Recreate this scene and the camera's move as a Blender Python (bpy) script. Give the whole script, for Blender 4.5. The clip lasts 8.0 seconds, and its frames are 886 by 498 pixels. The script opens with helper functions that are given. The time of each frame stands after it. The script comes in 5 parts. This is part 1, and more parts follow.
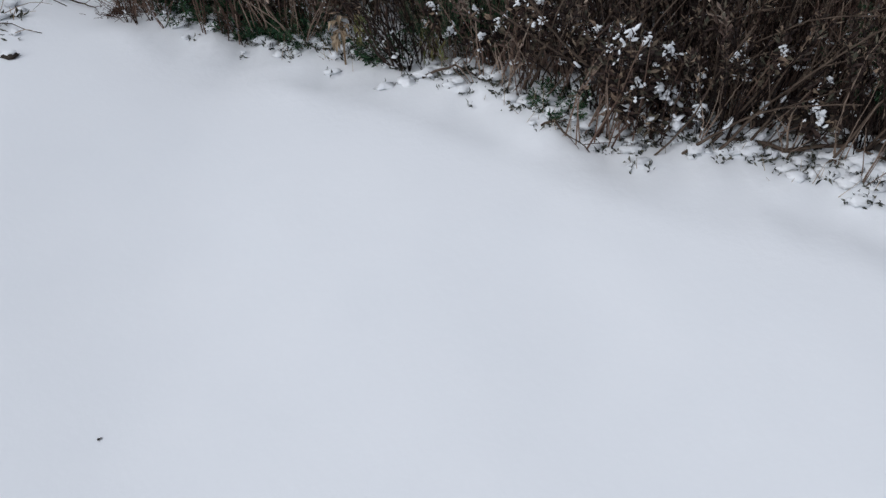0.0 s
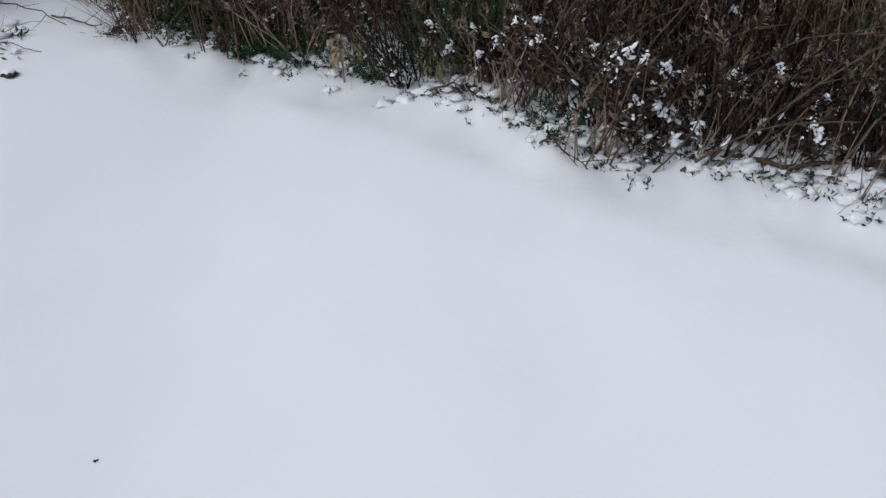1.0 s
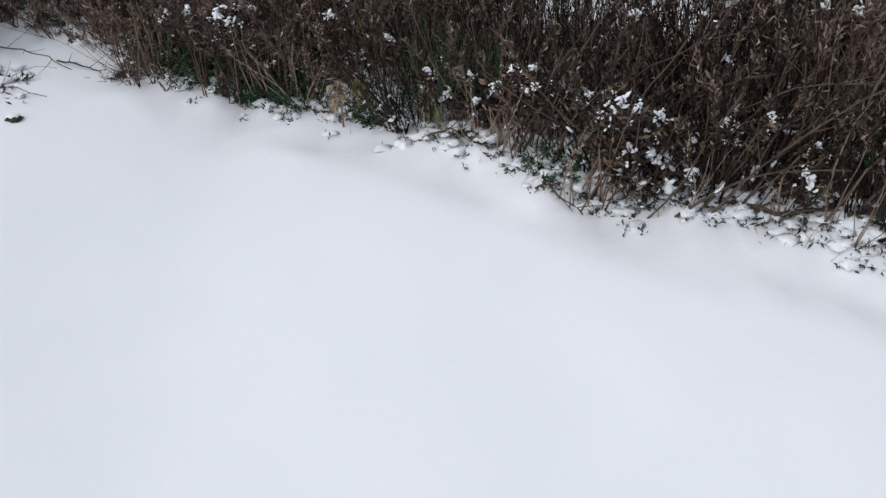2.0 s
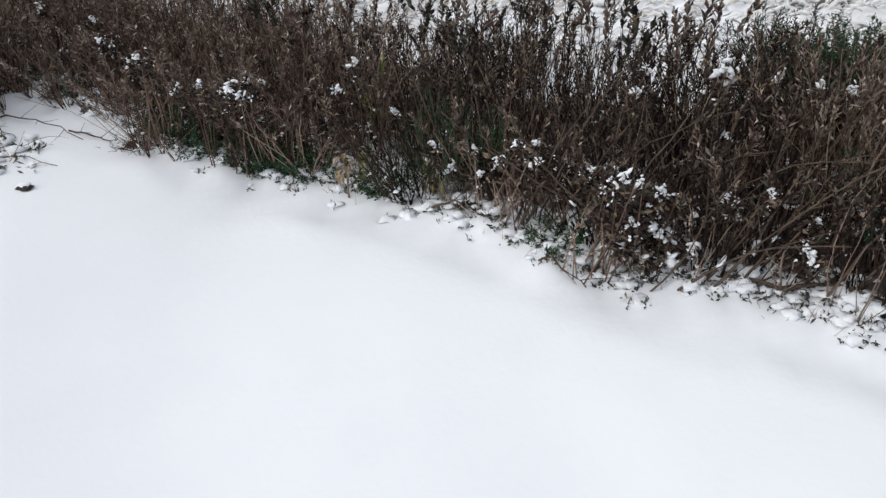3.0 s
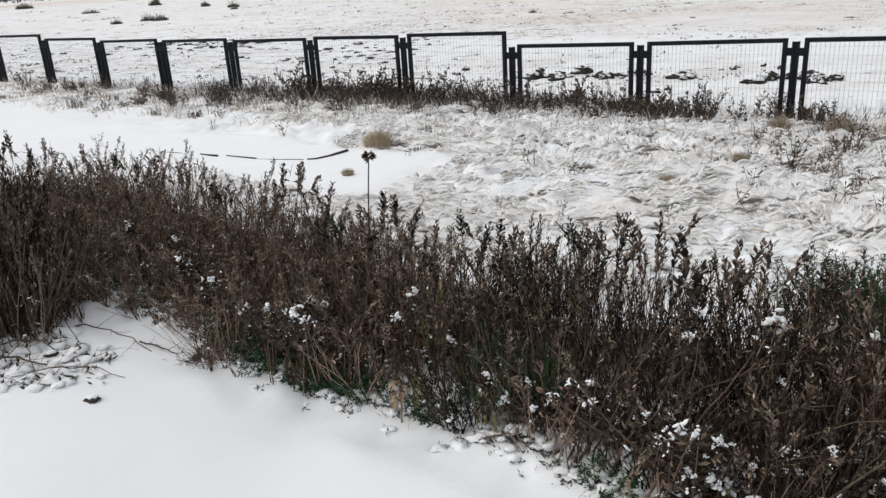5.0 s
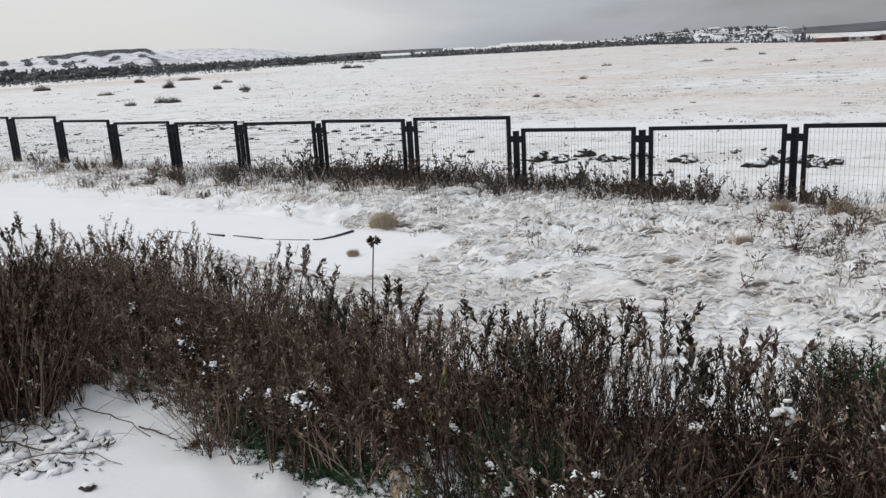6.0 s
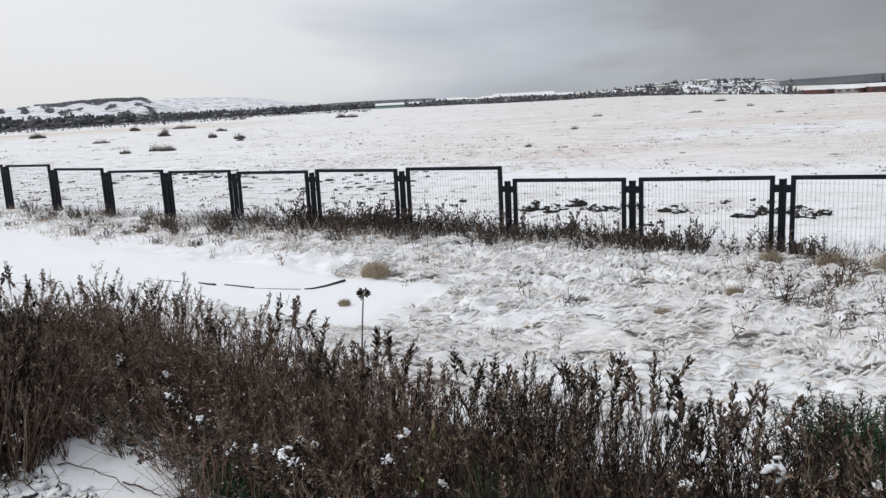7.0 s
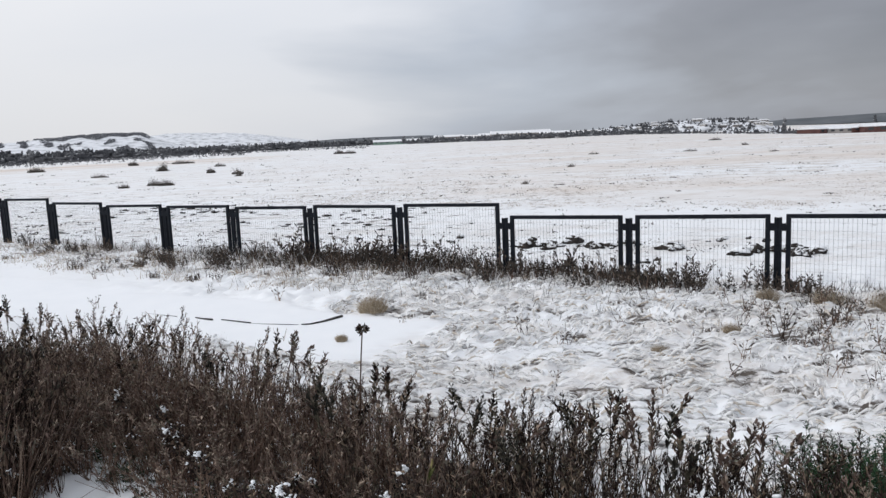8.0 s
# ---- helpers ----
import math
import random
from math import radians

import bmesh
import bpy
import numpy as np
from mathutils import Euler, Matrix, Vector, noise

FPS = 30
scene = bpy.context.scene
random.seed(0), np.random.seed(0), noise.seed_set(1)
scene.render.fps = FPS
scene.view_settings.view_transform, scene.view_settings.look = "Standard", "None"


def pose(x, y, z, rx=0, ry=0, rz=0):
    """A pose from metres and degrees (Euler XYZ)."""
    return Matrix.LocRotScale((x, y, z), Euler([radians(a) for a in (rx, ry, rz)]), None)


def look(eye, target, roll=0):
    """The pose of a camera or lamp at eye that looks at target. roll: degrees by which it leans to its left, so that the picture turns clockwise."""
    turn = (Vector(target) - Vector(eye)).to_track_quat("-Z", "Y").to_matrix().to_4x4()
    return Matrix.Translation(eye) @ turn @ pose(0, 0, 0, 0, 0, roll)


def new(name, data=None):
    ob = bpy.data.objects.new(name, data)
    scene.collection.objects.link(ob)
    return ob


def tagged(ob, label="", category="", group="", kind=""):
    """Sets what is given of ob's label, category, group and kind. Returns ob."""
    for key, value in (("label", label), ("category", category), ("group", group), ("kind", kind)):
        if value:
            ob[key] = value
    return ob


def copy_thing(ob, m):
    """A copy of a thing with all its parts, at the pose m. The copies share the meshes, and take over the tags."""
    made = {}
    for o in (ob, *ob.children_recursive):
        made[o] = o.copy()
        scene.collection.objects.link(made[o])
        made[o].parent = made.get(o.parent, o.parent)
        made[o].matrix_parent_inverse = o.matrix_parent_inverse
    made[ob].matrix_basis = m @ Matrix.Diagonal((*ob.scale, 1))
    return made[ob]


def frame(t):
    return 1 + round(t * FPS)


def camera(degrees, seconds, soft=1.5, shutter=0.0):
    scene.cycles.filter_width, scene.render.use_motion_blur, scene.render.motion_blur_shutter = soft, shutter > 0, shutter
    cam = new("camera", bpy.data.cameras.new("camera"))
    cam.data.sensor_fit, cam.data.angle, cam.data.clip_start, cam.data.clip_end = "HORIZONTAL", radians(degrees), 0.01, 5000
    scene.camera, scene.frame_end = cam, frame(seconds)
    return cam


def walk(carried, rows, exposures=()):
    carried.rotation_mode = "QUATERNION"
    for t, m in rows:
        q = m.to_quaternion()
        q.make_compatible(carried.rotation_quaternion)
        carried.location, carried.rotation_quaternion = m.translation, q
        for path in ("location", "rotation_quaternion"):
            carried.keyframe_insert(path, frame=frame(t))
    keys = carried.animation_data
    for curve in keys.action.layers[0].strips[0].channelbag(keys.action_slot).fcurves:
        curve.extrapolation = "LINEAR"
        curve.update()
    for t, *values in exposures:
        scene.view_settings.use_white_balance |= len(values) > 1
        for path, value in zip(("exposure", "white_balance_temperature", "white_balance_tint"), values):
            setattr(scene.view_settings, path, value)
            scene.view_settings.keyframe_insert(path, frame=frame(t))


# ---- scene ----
cam = camera(58.8, 8.0, 1.4)
PATH = [
    (0, (-0.022, -0.151, 1.817), (0.0, 1.326, 0.469), -5.4),
    (0.5, (-0.021, -0.147, 1.821), (0.001, 1.341, 0.485), -5.5),
    (1, (-0.016, -0.141, 1.822), (0.009, 1.36, 0.5), -5.5),
    (2.3, (0.006, -0.136, 1.857), (0.039, 1.452, 0.641), -5.1),
    (2.5, (-0.005, -0.135, 1.862), (0.035, 1.473, 0.672), -5.0),
    (3, (-0.008, -0.136, 1.876), (0.038, 1.52, 0.756), -4.5),
    (3.5, (-0.013, -0.137, 1.91), (0.023, 1.579, 0.883), -4.4),
    (4, (-0.019, -0.14, 1.952), (-0.004, 1.64, 1.04), -4.5),
    (4.5, (-0.022, -0.142, 1.983), (-0.041, 1.699, 1.203), -4.1),
    (4.7, (-0.023, -0.135, 2.005), (-0.056, 1.722, 1.262), -3.8),
    (6, (-0.018, -0.124, 2.057), (-0.059, 1.813, 1.562), -3.2),
    (6.5, (-0.009, -0.125, 2.072), (-0.039, 1.827, 1.638), -3.1),
    (7, (-0.003, -0.129, 2.08), (-0.02, 1.835, 1.702), -2.9),
    (7.5, (-0.004, -0.141, 2.085), (-0.014, 1.833, 1.762), -2.7),
    (8, (-0.014, -0.153, 2.086), (-0.018, 1.826, 1.798), -2.5),
]
EXPOSURES = [(0.0, -0.30, 6230, 12), (1.0, -0.26, 6230, 12), (2.3, 0.01, 6400, 12), (3.5, 0.15, 6600, 11), (4.5, 0.12, 6800, 11), (6.0, -0.11, 6680, 11), (6.5, 0.04, 6650, 11), (8.0, 0.0, 6430, 12)]
walk(cam, [(t, look(eye, target, roll)) for t, eye, target, roll in PATH], EXPOSURES)

# ---- world and light: thick winter overcast, darker cloud to the east ----
world = bpy.data.worlds.new("overcast_sky")
scene.world = world
world.use_nodes = True
wn, wl = world.node_tree.nodes, world.node_tree.links
wn.clear()
SUN_EL, SUN_AZ = 38.0, -115.0


def wnode(kind, **kw):
    n = wn.new(kind)
    for key, value in kw.items():
        n.inputs[key].default_value = value
    return n


sky = wn.new("ShaderNodeTexSky")
sky.sky_type, sky.sun_disc = "NISHITA", False
sky.sun_elevation, sky.sun_rotation = radians(SUN_EL), radians(SUN_AZ)
sky_dim = wn.new("ShaderNodeVectorMath")
sky_dim.operation = "SCALE"
sky_dim.inputs["Scale"].default_value = 0.10
wl.new(sky.outputs[0], sky_dim.inputs[0])
coord = wn.new("ShaderNodeTexCoord")
stretch = wn.new("ShaderNodeMapping")
stretch.inputs["Scale"].default_value = (1.6, 1.6, 6.5)
stretch.inputs["Rotation"].default_value = (0, radians(8), 0)
wl.new(coord.outputs["Generated"], stretch.inputs[0])
cloud = wnode("ShaderNodeTexNoise", Scale=1.15, Detail=5.0, Roughness=0.5, Distortion=0.25)
wl.new(stretch.outputs[0], cloud.inputs["Vector"])
axes = wn.new("ShaderNodeSeparateXYZ")
wl.new(coord.outputs["Generated"], axes.inputs[0])


def wmath(op, a, b, c=None):
    n = wn.new("ShaderNodeMath")
    n.operation = op
    for k, v in enumerate((a, b, c)):
        if v is None:
            continue
        if isinstance(v, (int, float)):
            n.inputs[k].default_value = v
        else:
            wl.new(v, n.inputs[k])
    return n.outputs[0]


# thickness of the cloud: grows to the east, wisps by noise, brighter overhead
east = wmath("MULTIPLY_ADD", axes.outputs["X"], 1.12, 0.40)
wisp = wmath("MULTIPLY_ADD", cloud.outputs["Fac"], 0.95, -0.50)
side_in = wmath("MAXIMUM", wmath("SUBTRACT", 0.36, wmath("ABSOLUTE", wmath("SUBTRACT", axes.outputs["X"], 0.03), 0.0)), 0.0)
low = wmath("MAXIMUM", wmath("SUBTRACT", 0.26, axes.outputs["Z"]), 0.0)
thick = wmath("MULTIPLY_ADD", wmath("MULTIPLY", side_in, low), 1.7, wmath("ADD", east, wisp))
ramp = wn.new("ShaderNodeValToRGB")
wl.new(thick, ramp.inputs[0])
els = ramp.color_ramp.elements
els[0].position, els[0].color = 0.0, (0.77, 0.785, 0.80, 1)
els[1].position, els[1].color = 1.0, (0.235, 0.245, 0.27, 1)
for p, c in ((0.32, (0.72, 0.745, 0.775, 1)), (0.55, (0.485, 0.53, 0.59, 1)), (0.78, (0.31, 0.325, 0.355, 1))):
    e = els.new(p)
    e.color = c
up = wmath("MAXIMUM", axes.outputs["Z"], 0.0)
lift = wmath("MULTIPLY_ADD", up, 0.85, 0.97)
cloud_col = wn.new("ShaderNodeVectorMath")
cloud_col.operation = "SCALE"
wl.new(ramp.outputs[0], cloud_col.inputs[0])
wl.new(lift, cloud_col.inputs["Scale"])
blend = wn.new("ShaderNodeMix")
blend.data_type = "RGBA"
blend.inputs[0].default_value = 0.94
wl.new(sky_dim.outputs[0], blend.inputs[6])
wl.new(cloud_col.outputs[0], blend.inputs[7])
back = wnode("ShaderNodeBackground", Strength=1.0)
wl.new(blend.outputs[2], back.inputs["Color"])
wout = wn.new("ShaderNodeOutputWorld")
wl.new(back.outputs[0], wout.inputs[0])

sun = new("sun", bpy.data.lights.new("sun", "SUN"))
sun.data.energy, sun.data.angle, sun.data.color = 0.55, radians(35), (1.0, 0.97, 0.93)
az, el = radians(SUN_AZ), radians(SUN_EL)
sun.matrix_world = look((0, 0, 30), (-math.sin(az) * math.cos(el), -math.cos(az) * math.cos(el), 30 - math.sin(el)))


# ---- materials ----
def material(name, stops, scale=8.0, detail=5.0, rough=0.7, bump=0.0, bump_scale=60.0, by="noise", stretch_z=1.0, metal=0.0, coarse=0.0, sss=0.0):
    """Colour ramp over noise, over each loose piece, or over each object, mixed with noise; fine relief."""
    m = bpy.data.materials.new(name)
    m.use_nodes = True
    n, l = m.node_tree.nodes, m.node_tree.links
    b = n["Principled BSDF"]
    b.inputs["Roughness"].default_value, b.inputs["Metallic"].default_value = rough, metal
    b.inputs["Specular IOR Level"].default_value = 0.5 if rough < 0.6 else 0.12
    tc = n.new("ShaderNodeTexCoord")
    mp = n.new("ShaderNodeMapping")
    mp.inputs["Scale"].default_value = (1, 1, stretch_z)
    l.new(tc.outputs["Object"], mp.inputs[0])
    no = n.new("ShaderNodeTexNoise")
    no.inputs["Scale"].default_value, no.inputs["Detail"].default_value = scale, detail
    l.new(mp.outputs[0], no.inputs["Vector"])
    fac = no.outputs["Fac"]
    if by != "noise":
        if by == "island":
            src = n.new("ShaderNodeNewGeometry").outputs["Random Per Island"]
        else:
            src = n.new("ShaderNodeObjectInfo").outputs["Random"]
        ma = n.new("ShaderNodeMath")
        ma.operation = "MULTIPLY_ADD"
        ma.inputs[1].default_value = 0.35
        l.new(fac, ma.inputs[0])
        mb = n.new("ShaderNodeMath")
        mb.operation = "MULTIPLY_ADD"
        mb.inputs[1].default_value, mb.inputs[2].default_value = 0.85, -0.1
        l.new(src, mb.inputs[0])
        l.new(mb.outputs[0], ma.inputs[2])
        fac = ma.outputs[0]
    r = n.new("ShaderNodeValToRGB")
    e = r.color_ramp.elements
    e[0].position, e[0].color = stops[0][0], (*stops[0][1], 1)
    e[1].position, e[1].color = stops[-1][0], (*stops[-1][1], 1)
    for p, c in stops[1:-1]:
        e.new(p).color = (*c, 1)
    l.new(fac, r.inputs[0])
    l.new(r.outputs[0], b.inputs["Base Color"])
    if sss:
        b.inputs["Subsurface Weight"].default_value = sss
        b.inputs["Subsurface Radius"].default_value = (0.02, 0.024, 0.03)
    if bump:
        fine = n.new("ShaderNodeTexNoise")
        fine.inputs["Scale"].default_value, fine.inputs["Detail"].default_value = bump_scale, 4
        l.new(tc.outputs["Object"], fine.inputs["Vector"])
        bm_ = n.new("ShaderNodeBump")
        bm_.inputs["Strength"].default_value, bm_.inputs["Distance"].default_value = bump, 0.02
        l.new(fine.outputs["Fac"], bm_.inputs["Height"])
        l.new(bm_.outputs[0], b.inputs["Normal"])
    return m


SNOW = material("fresh_snow", [(0.3, (0.80, 0.825, 0.85)), (0.7, (0.87, 0.885, 0.90))], 14, 4, 0.75, 0.25, 90)
BARK = material("brown_bark", [(0.1, (0.030, 0.019, 0.015)), (0.4, (0.105, 0.066, 0.050)), (0.7, (0.22, 0.15, 0.115)), (0.95, (0.42, 0.33, 0.26))], 30, 4, 0.8, 0.4, 120, by="object", stretch_z=0.2)
DARKBARK = material("dark_brown_bark", [(0.1, (0.010, 0.007, 0.006)), (0.45, (0.026, 0.017, 0.014)), (0.75, (0.070, 0.047, 0.037)), (0.97, (0.32, 0.24, 0.185))], 30, 4, 0.8, 0.4, 120, by="object", stretch_z=0.2)
BARE = material("bare_weathered_bark", [(0.2, (0.045, 0.031, 0.024)), (0.8, (0.15, 0.112, 0.085))], 30, 4, 0.8, 0.4, 120, stretch_z=0.2)
LEAF = material("wilted_brown_leaf", [(0.05, (0.009, 0.0065, 0.0058)), (0.35, (0.027, 0.0185, 0.016)), (0.62, (0.064, 0.043, 0.037)), (0.74, (0.070, 0.072, 0.052)), (0.88, (0.23, 0.165, 0.12)), (1.0, (0.42, 0.33, 0.23))], 20, 3, 0.6, by="island")
PALELEAF = material("dry_russet_leaf", [(0.05, (0.034, 0.025, 0.021)), (0.35, (0.105, 0.072, 0.060)), (0.62, (0.19, 0.135, 0.112)), (0.74, (0.13, 0.125, 0.095)), (0.88, (0.36, 0.275, 0.215)), (1.0, (0.58, 0.49, 0.40))], 20, 3, 0.6, by="island")
GREYLEAF = material("grey_green_wilted_leaf", [(0.05, (0.016, 0.016, 0.014)), (0.5, (0.045, 0.044, 0.036)), (0.9, (0.13, 0.115, 0.085)), (1.0, (0.30, 0.25, 0.19))], 20, 3, 0.6, by="island")
GREENLEAF = material("dark_green_needles", [(0.1, (0.008, 0.024, 0.013)), (0.5, (0.024, 0.064, 0.032)), (0.95, (0.06, 0.125, 0.058))], 20, 3, 0.6, by="island")
LIMELEAF = material("yellow_green_leaf", [(0.1, (0.08, 0.10, 0.03)), (0.6, (0.20, 0.22, 0.09)), (1.0, (0.36, 0.30, 0.14))], 20, 3, 0.6, by="island")
STRAW = material("dry_straw", [(0.1, (0.16, 0.11, 0.07)), (0.6, (0.33, 0.25, 0.165)), (1.0, (0.50, 0.41, 0.30))], 20, 3, 0.8, by="island")
PALESTRAW = material("pale_straw", [(0.1, (0.28, 0.225, 0.16)), (0.6, (0.50, 0.42, 0.31)), (1.0, (0.70, 0.62, 0.50))], 20, 3, 0.8, by="island")
FROSTED = material("snow_laden_grass", [(0.02, (0.10, 0.08, 0.065)), (0.07, (0.26, 0.21, 0.16)), (0.15, (0.58, 0.51, 0.43)), (0.24, (0.80, 0.785, 0.765)), (0.45, (0.86, 0.865, 0.87)), (1.0, (0.87, 0.88, 0.885))], 16, 3, 0.8, by="island")
GREYWEED = material("grey_green_weed", [(0.1, (0.03, 0.033, 0.03)), (0.6, (0.075, 0.08, 0.062)), (1.0, (0.16, 0.15, 0.11))], 20, 3, 0.7, by="island")
DEADWEED = material("dark_dead_weed", [(0.1, (0.03, 0.027, 0.026)), (0.6, (0.075, 0.065, 0.058)), (1.0, (0.17, 0.14, 0.11))], 20, 3, 0.75, by="island")
PAINT = material("black_painted_steel", [(0.3, (0.006, 0.008, 0.012)), (0.7, (0.014, 0.017, 0.024))], 9, 5, 0.6, 0.15, 80)
WIRE = material("dark_coated_wire", [(0.3, (0.035, 0.04, 0.048)), (0.7, (0.07, 0.075, 0.085))], 9, 5, 0.5)
SOIL = material("dark_wet_soil", [(0.3, (0.016, 0.015, 0.014)), (0.7, (0.065, 0.055, 0.048))], 12, 6, 0.85, 0.8, 40)
CORD = material("dark_wet_timber", [(0.3, (0.025, 0.025, 0.026)), (0.7, (0.07, 0.066, 0.06))], 12, 6, 0.7, 0.3, 60)
ROOF = material("snowy_roof", [(0.3, (0.72, 0.73, 0.75)), (0.7, (0.82, 0.83, 0.84))], 0.5, 4, 0.7)
REDWALL = material("brick_red_cladding", [(0.3, (0.085, 0.045, 0.042)), (0.7, (0.13, 0.068, 0.060))], 0.6, 4, 0.7)
GREENWALL = material("pale_green_cladding", [(0.3, (0.16, 0.24, 0.20)), (0.7, (0.24, 0.32, 0.28))], 0.6, 4, 0.7)
PALEWALL = material("pale_house_wall", [(0.1, (0.20, 0.18, 0.17)), (0.5, (0.36, 0.34, 0.32)), (0.95, (0.58, 0.56, 0.54))], 0.6, 4, 0.7, by="object")
DARKPANE = material("dark_window_glass", [(0.3, (0.03, 0.035, 0.04)), (0.7, (0.06, 0.065, 0.07))], 2, 2, 0.15)
BRUSH = material("grey_brown_brushwood", [(0.1, (0.045, 0.04, 0.036)), (0.6, (0.11, 0.095, 0.082)), (0.9, (0.22, 0.19, 0.16)), (1.0, (0.6, 0.6, 0.6))], 20, 3, 0.8, by="island")
FIELDSTRAW = material("bleached_field_grass", [(0.1, (0.30, 0.25, 0.21)), (0.6, (0.46, 0.40, 0.35)), (1.0, (0.62, 0.57, 0.52))], 20, 3, 0.8, by="island")
LOCK = material("snow_laden_grass_lock", [(0.03, (0.34, 0.28, 0.22)), (0.11, (0.60, 0.54, 0.47)), (0.22, (0.80, 0.79, 0.775)), (1.0, (0.87, 0.88, 0.89))], 26, 4, 0.8, 0.5, 70, by="island")
# woods colour lifted and blued a little, aerial haze put into the paint
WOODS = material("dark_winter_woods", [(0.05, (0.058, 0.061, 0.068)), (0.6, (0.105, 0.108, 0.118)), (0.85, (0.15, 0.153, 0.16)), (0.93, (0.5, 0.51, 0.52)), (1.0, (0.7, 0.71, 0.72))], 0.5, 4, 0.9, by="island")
# paler copy for the west hill, with thicker distance haze in its colour
HAZEWOODS = material("haze_tinted_woods", [(0.05, (0.12, 0.126, 0.14)), (0.7, (0.20, 0.207, 0.225)), (1.0, (0.5, 0.51, 0.53))], 0.5, 4, 0.9, by="island")


def ground_material():
    """Snow; where the sheet's cover value is high, straw shows in streaks, and soil in specks, which also paint shade
    into the grass gaps.
    """
    m = bpy.data.materials.new("snow_cover")
    m.use_nodes = True
    n, l = m.node_tree.nodes, m.node_tree.links
    b = n["Principled BSDF"]
    b.inputs["Roughness"].default_value = 0.75
    tc = n.new("ShaderNodeTexCoord")
    cover = n.new("ShaderNodeAttribute")
    cover.attribute_name = "cover"
    soil_at = n.new("ShaderNodeAttribute")
    soil_at.attribute_name = "soil"
    tan_at = n.new("ShaderNodeAttribute")
    tan_at.attribute_name = "tan"

    def noise_tex(scale, detail, sx=1.0, sy=1.0, rough=0.55, distort=0.0):
        mp = n.new("ShaderNodeMapping")
        mp.inputs["Scale"].default_value = (sx, sy, 1)
        mp.inputs["Rotation"].default_value = (0, 0, radians(-25))
        l.new(tc.outputs["Object"], mp.inputs[0])
        t = n.new("ShaderNodeTexNoise")
        t.inputs["Scale"].default_value, t.inputs["Detail"].default_value = scale, detail
        t.inputs["Roughness"].default_value, t.inputs["Distortion"].default_value = rough, distort
        l.new(mp.outputs[0], t.inputs["Vector"])
        return t.outputs["Fac"]

    def ma(op, a, c, d=None):
        t = n.new("ShaderNodeMath")
        t.operation = op
        t.use_clamp = op == "MULTIPLY_ADD" and d is not None
        for k, v in enumerate((a, c, d)):
            if v is None:
                continue
            if isinstance(v, (int, float)):
                t.inputs[k].default_value = v
            else:
                l.new(v, t.inputs[k])
        return t.outputs[0]

    def mix(fac, a, c):
        t = n.new("ShaderNodeMix")
        t.data_type = "RGBA"
        l.new(fac, t.inputs[0])
        for k, v in ((6, a), (7, c)):
            if isinstance(v, tuple):
                t.inputs[k].default_value = (*v, 1)
            else:
                l.new(v, t.inputs[k])
        return t.outputs[2]

    grain = noise_tex(2.6, 6)
    snow = mix(grain, (0.80, 0.825, 0.85), (0.87, 0.885, 0.90))
    streak = noise_tex(5.0, 7, 1.0, 2.6, 0.65, 0.6)
    patch = noise_tex(0.55, 6, 1.0, 1.6)
    both = ma("ADD", ma("MULTIPLY", streak, 0.6), ma("MULTIPLY", patch, 0.75))
    f = ma("MULTIPLY", ma("MULTIPLY_ADD", both, 4.2, -2.60), cover.outputs["Fac"])
    straw = mix(noise_tex(9, 5), (0.26, 0.20, 0.15), (0.55, 0.46, 0.37))
    col = mix(f, snow, straw)
    tint = ma("MULTIPLY", ma("MULTIPLY_ADD", noise_tex(0.08, 5, 0.6, 1.6), 2.2, -0.75), tan_at.outputs["Fac"])
    col = mix(tint, col, (0.66, 0.585, 0.52))
    speck = noise_tex(2.2, 7, 0.7, 1.5, 0.7, 0.3)
    d = ma("MULTIPLY_ADD", ma("ADD", speck, ma("MULTIPLY", soil_at.outputs["Fac"], 0.42)), 14.0, -12.9)
    soil = mix(noise_tex(14, 4), (0.035, 0.03, 0.027), (0.13, 0.105, 0.085))
    col = mix(d, col, soil)
    l.new(col, b.inputs["Base Color"])
    fine = noise_tex(38, 5)
    bp = n.new("ShaderNodeBump")
    bp.inputs["Strength"].default_value, bp.inputs["Distance"].default_value = 0.07, 0.02
    l.new(fine, bp.inputs["Height"])
    l.new(bp.outputs[0], b.inputs["Normal"])
    return m


GROUND = ground_material()

# ---- the lie of the land ----
# front edge of the shrub bed: y over x
EDGE_X = (-6.0, -1.92, -1.57, -1.10, -0.98, -0.73, -0.25, 0.12, 0.38, 0.60, 0.83, 1.04, 1.20, 2.6, 6.0)
EDGE_Y = (6.1, 3.50, 3.29, 2.96, 2.83, 2.68, 2.47, 2.21, 1.89, 1.70, 1.66, 1.48, 1.36, 0.4, -2.0)
FENCE0, FENCE_DIR, PITCH = (4.0595, 9.3495), (-0.85173, 0.52399), 1.863


def smooth(a, b, v):
    t = min(max((v - a) / (b - a), 0.0), 1.0)
    return t * t * (3 - 2 * t)


def bed(x, y):
    """Metres behind the shrub bed's front edge."""
    return (y - float(np.interp(x, EDGE_X, EDGE_Y))) * 0.80


def along_fence(x, y):
    """Panels along the fence, and metres beyond it."""
    dx, dy = x - FENCE0[0], y - FENCE0[1]
    return (dx * FENCE_DIR[0] + dy * FENCE_DIR[1]) / PITCH, dx * -FENCE_DIR[1] * -1 + dy * -FENCE_DIR[0]


def fbm(x, y, s, seed=0.0, octaves=3):
    return noise.fractal(Vector((x * s + seed, y * s - seed, seed * 0.37)), 1.0, 2.0, octaves)


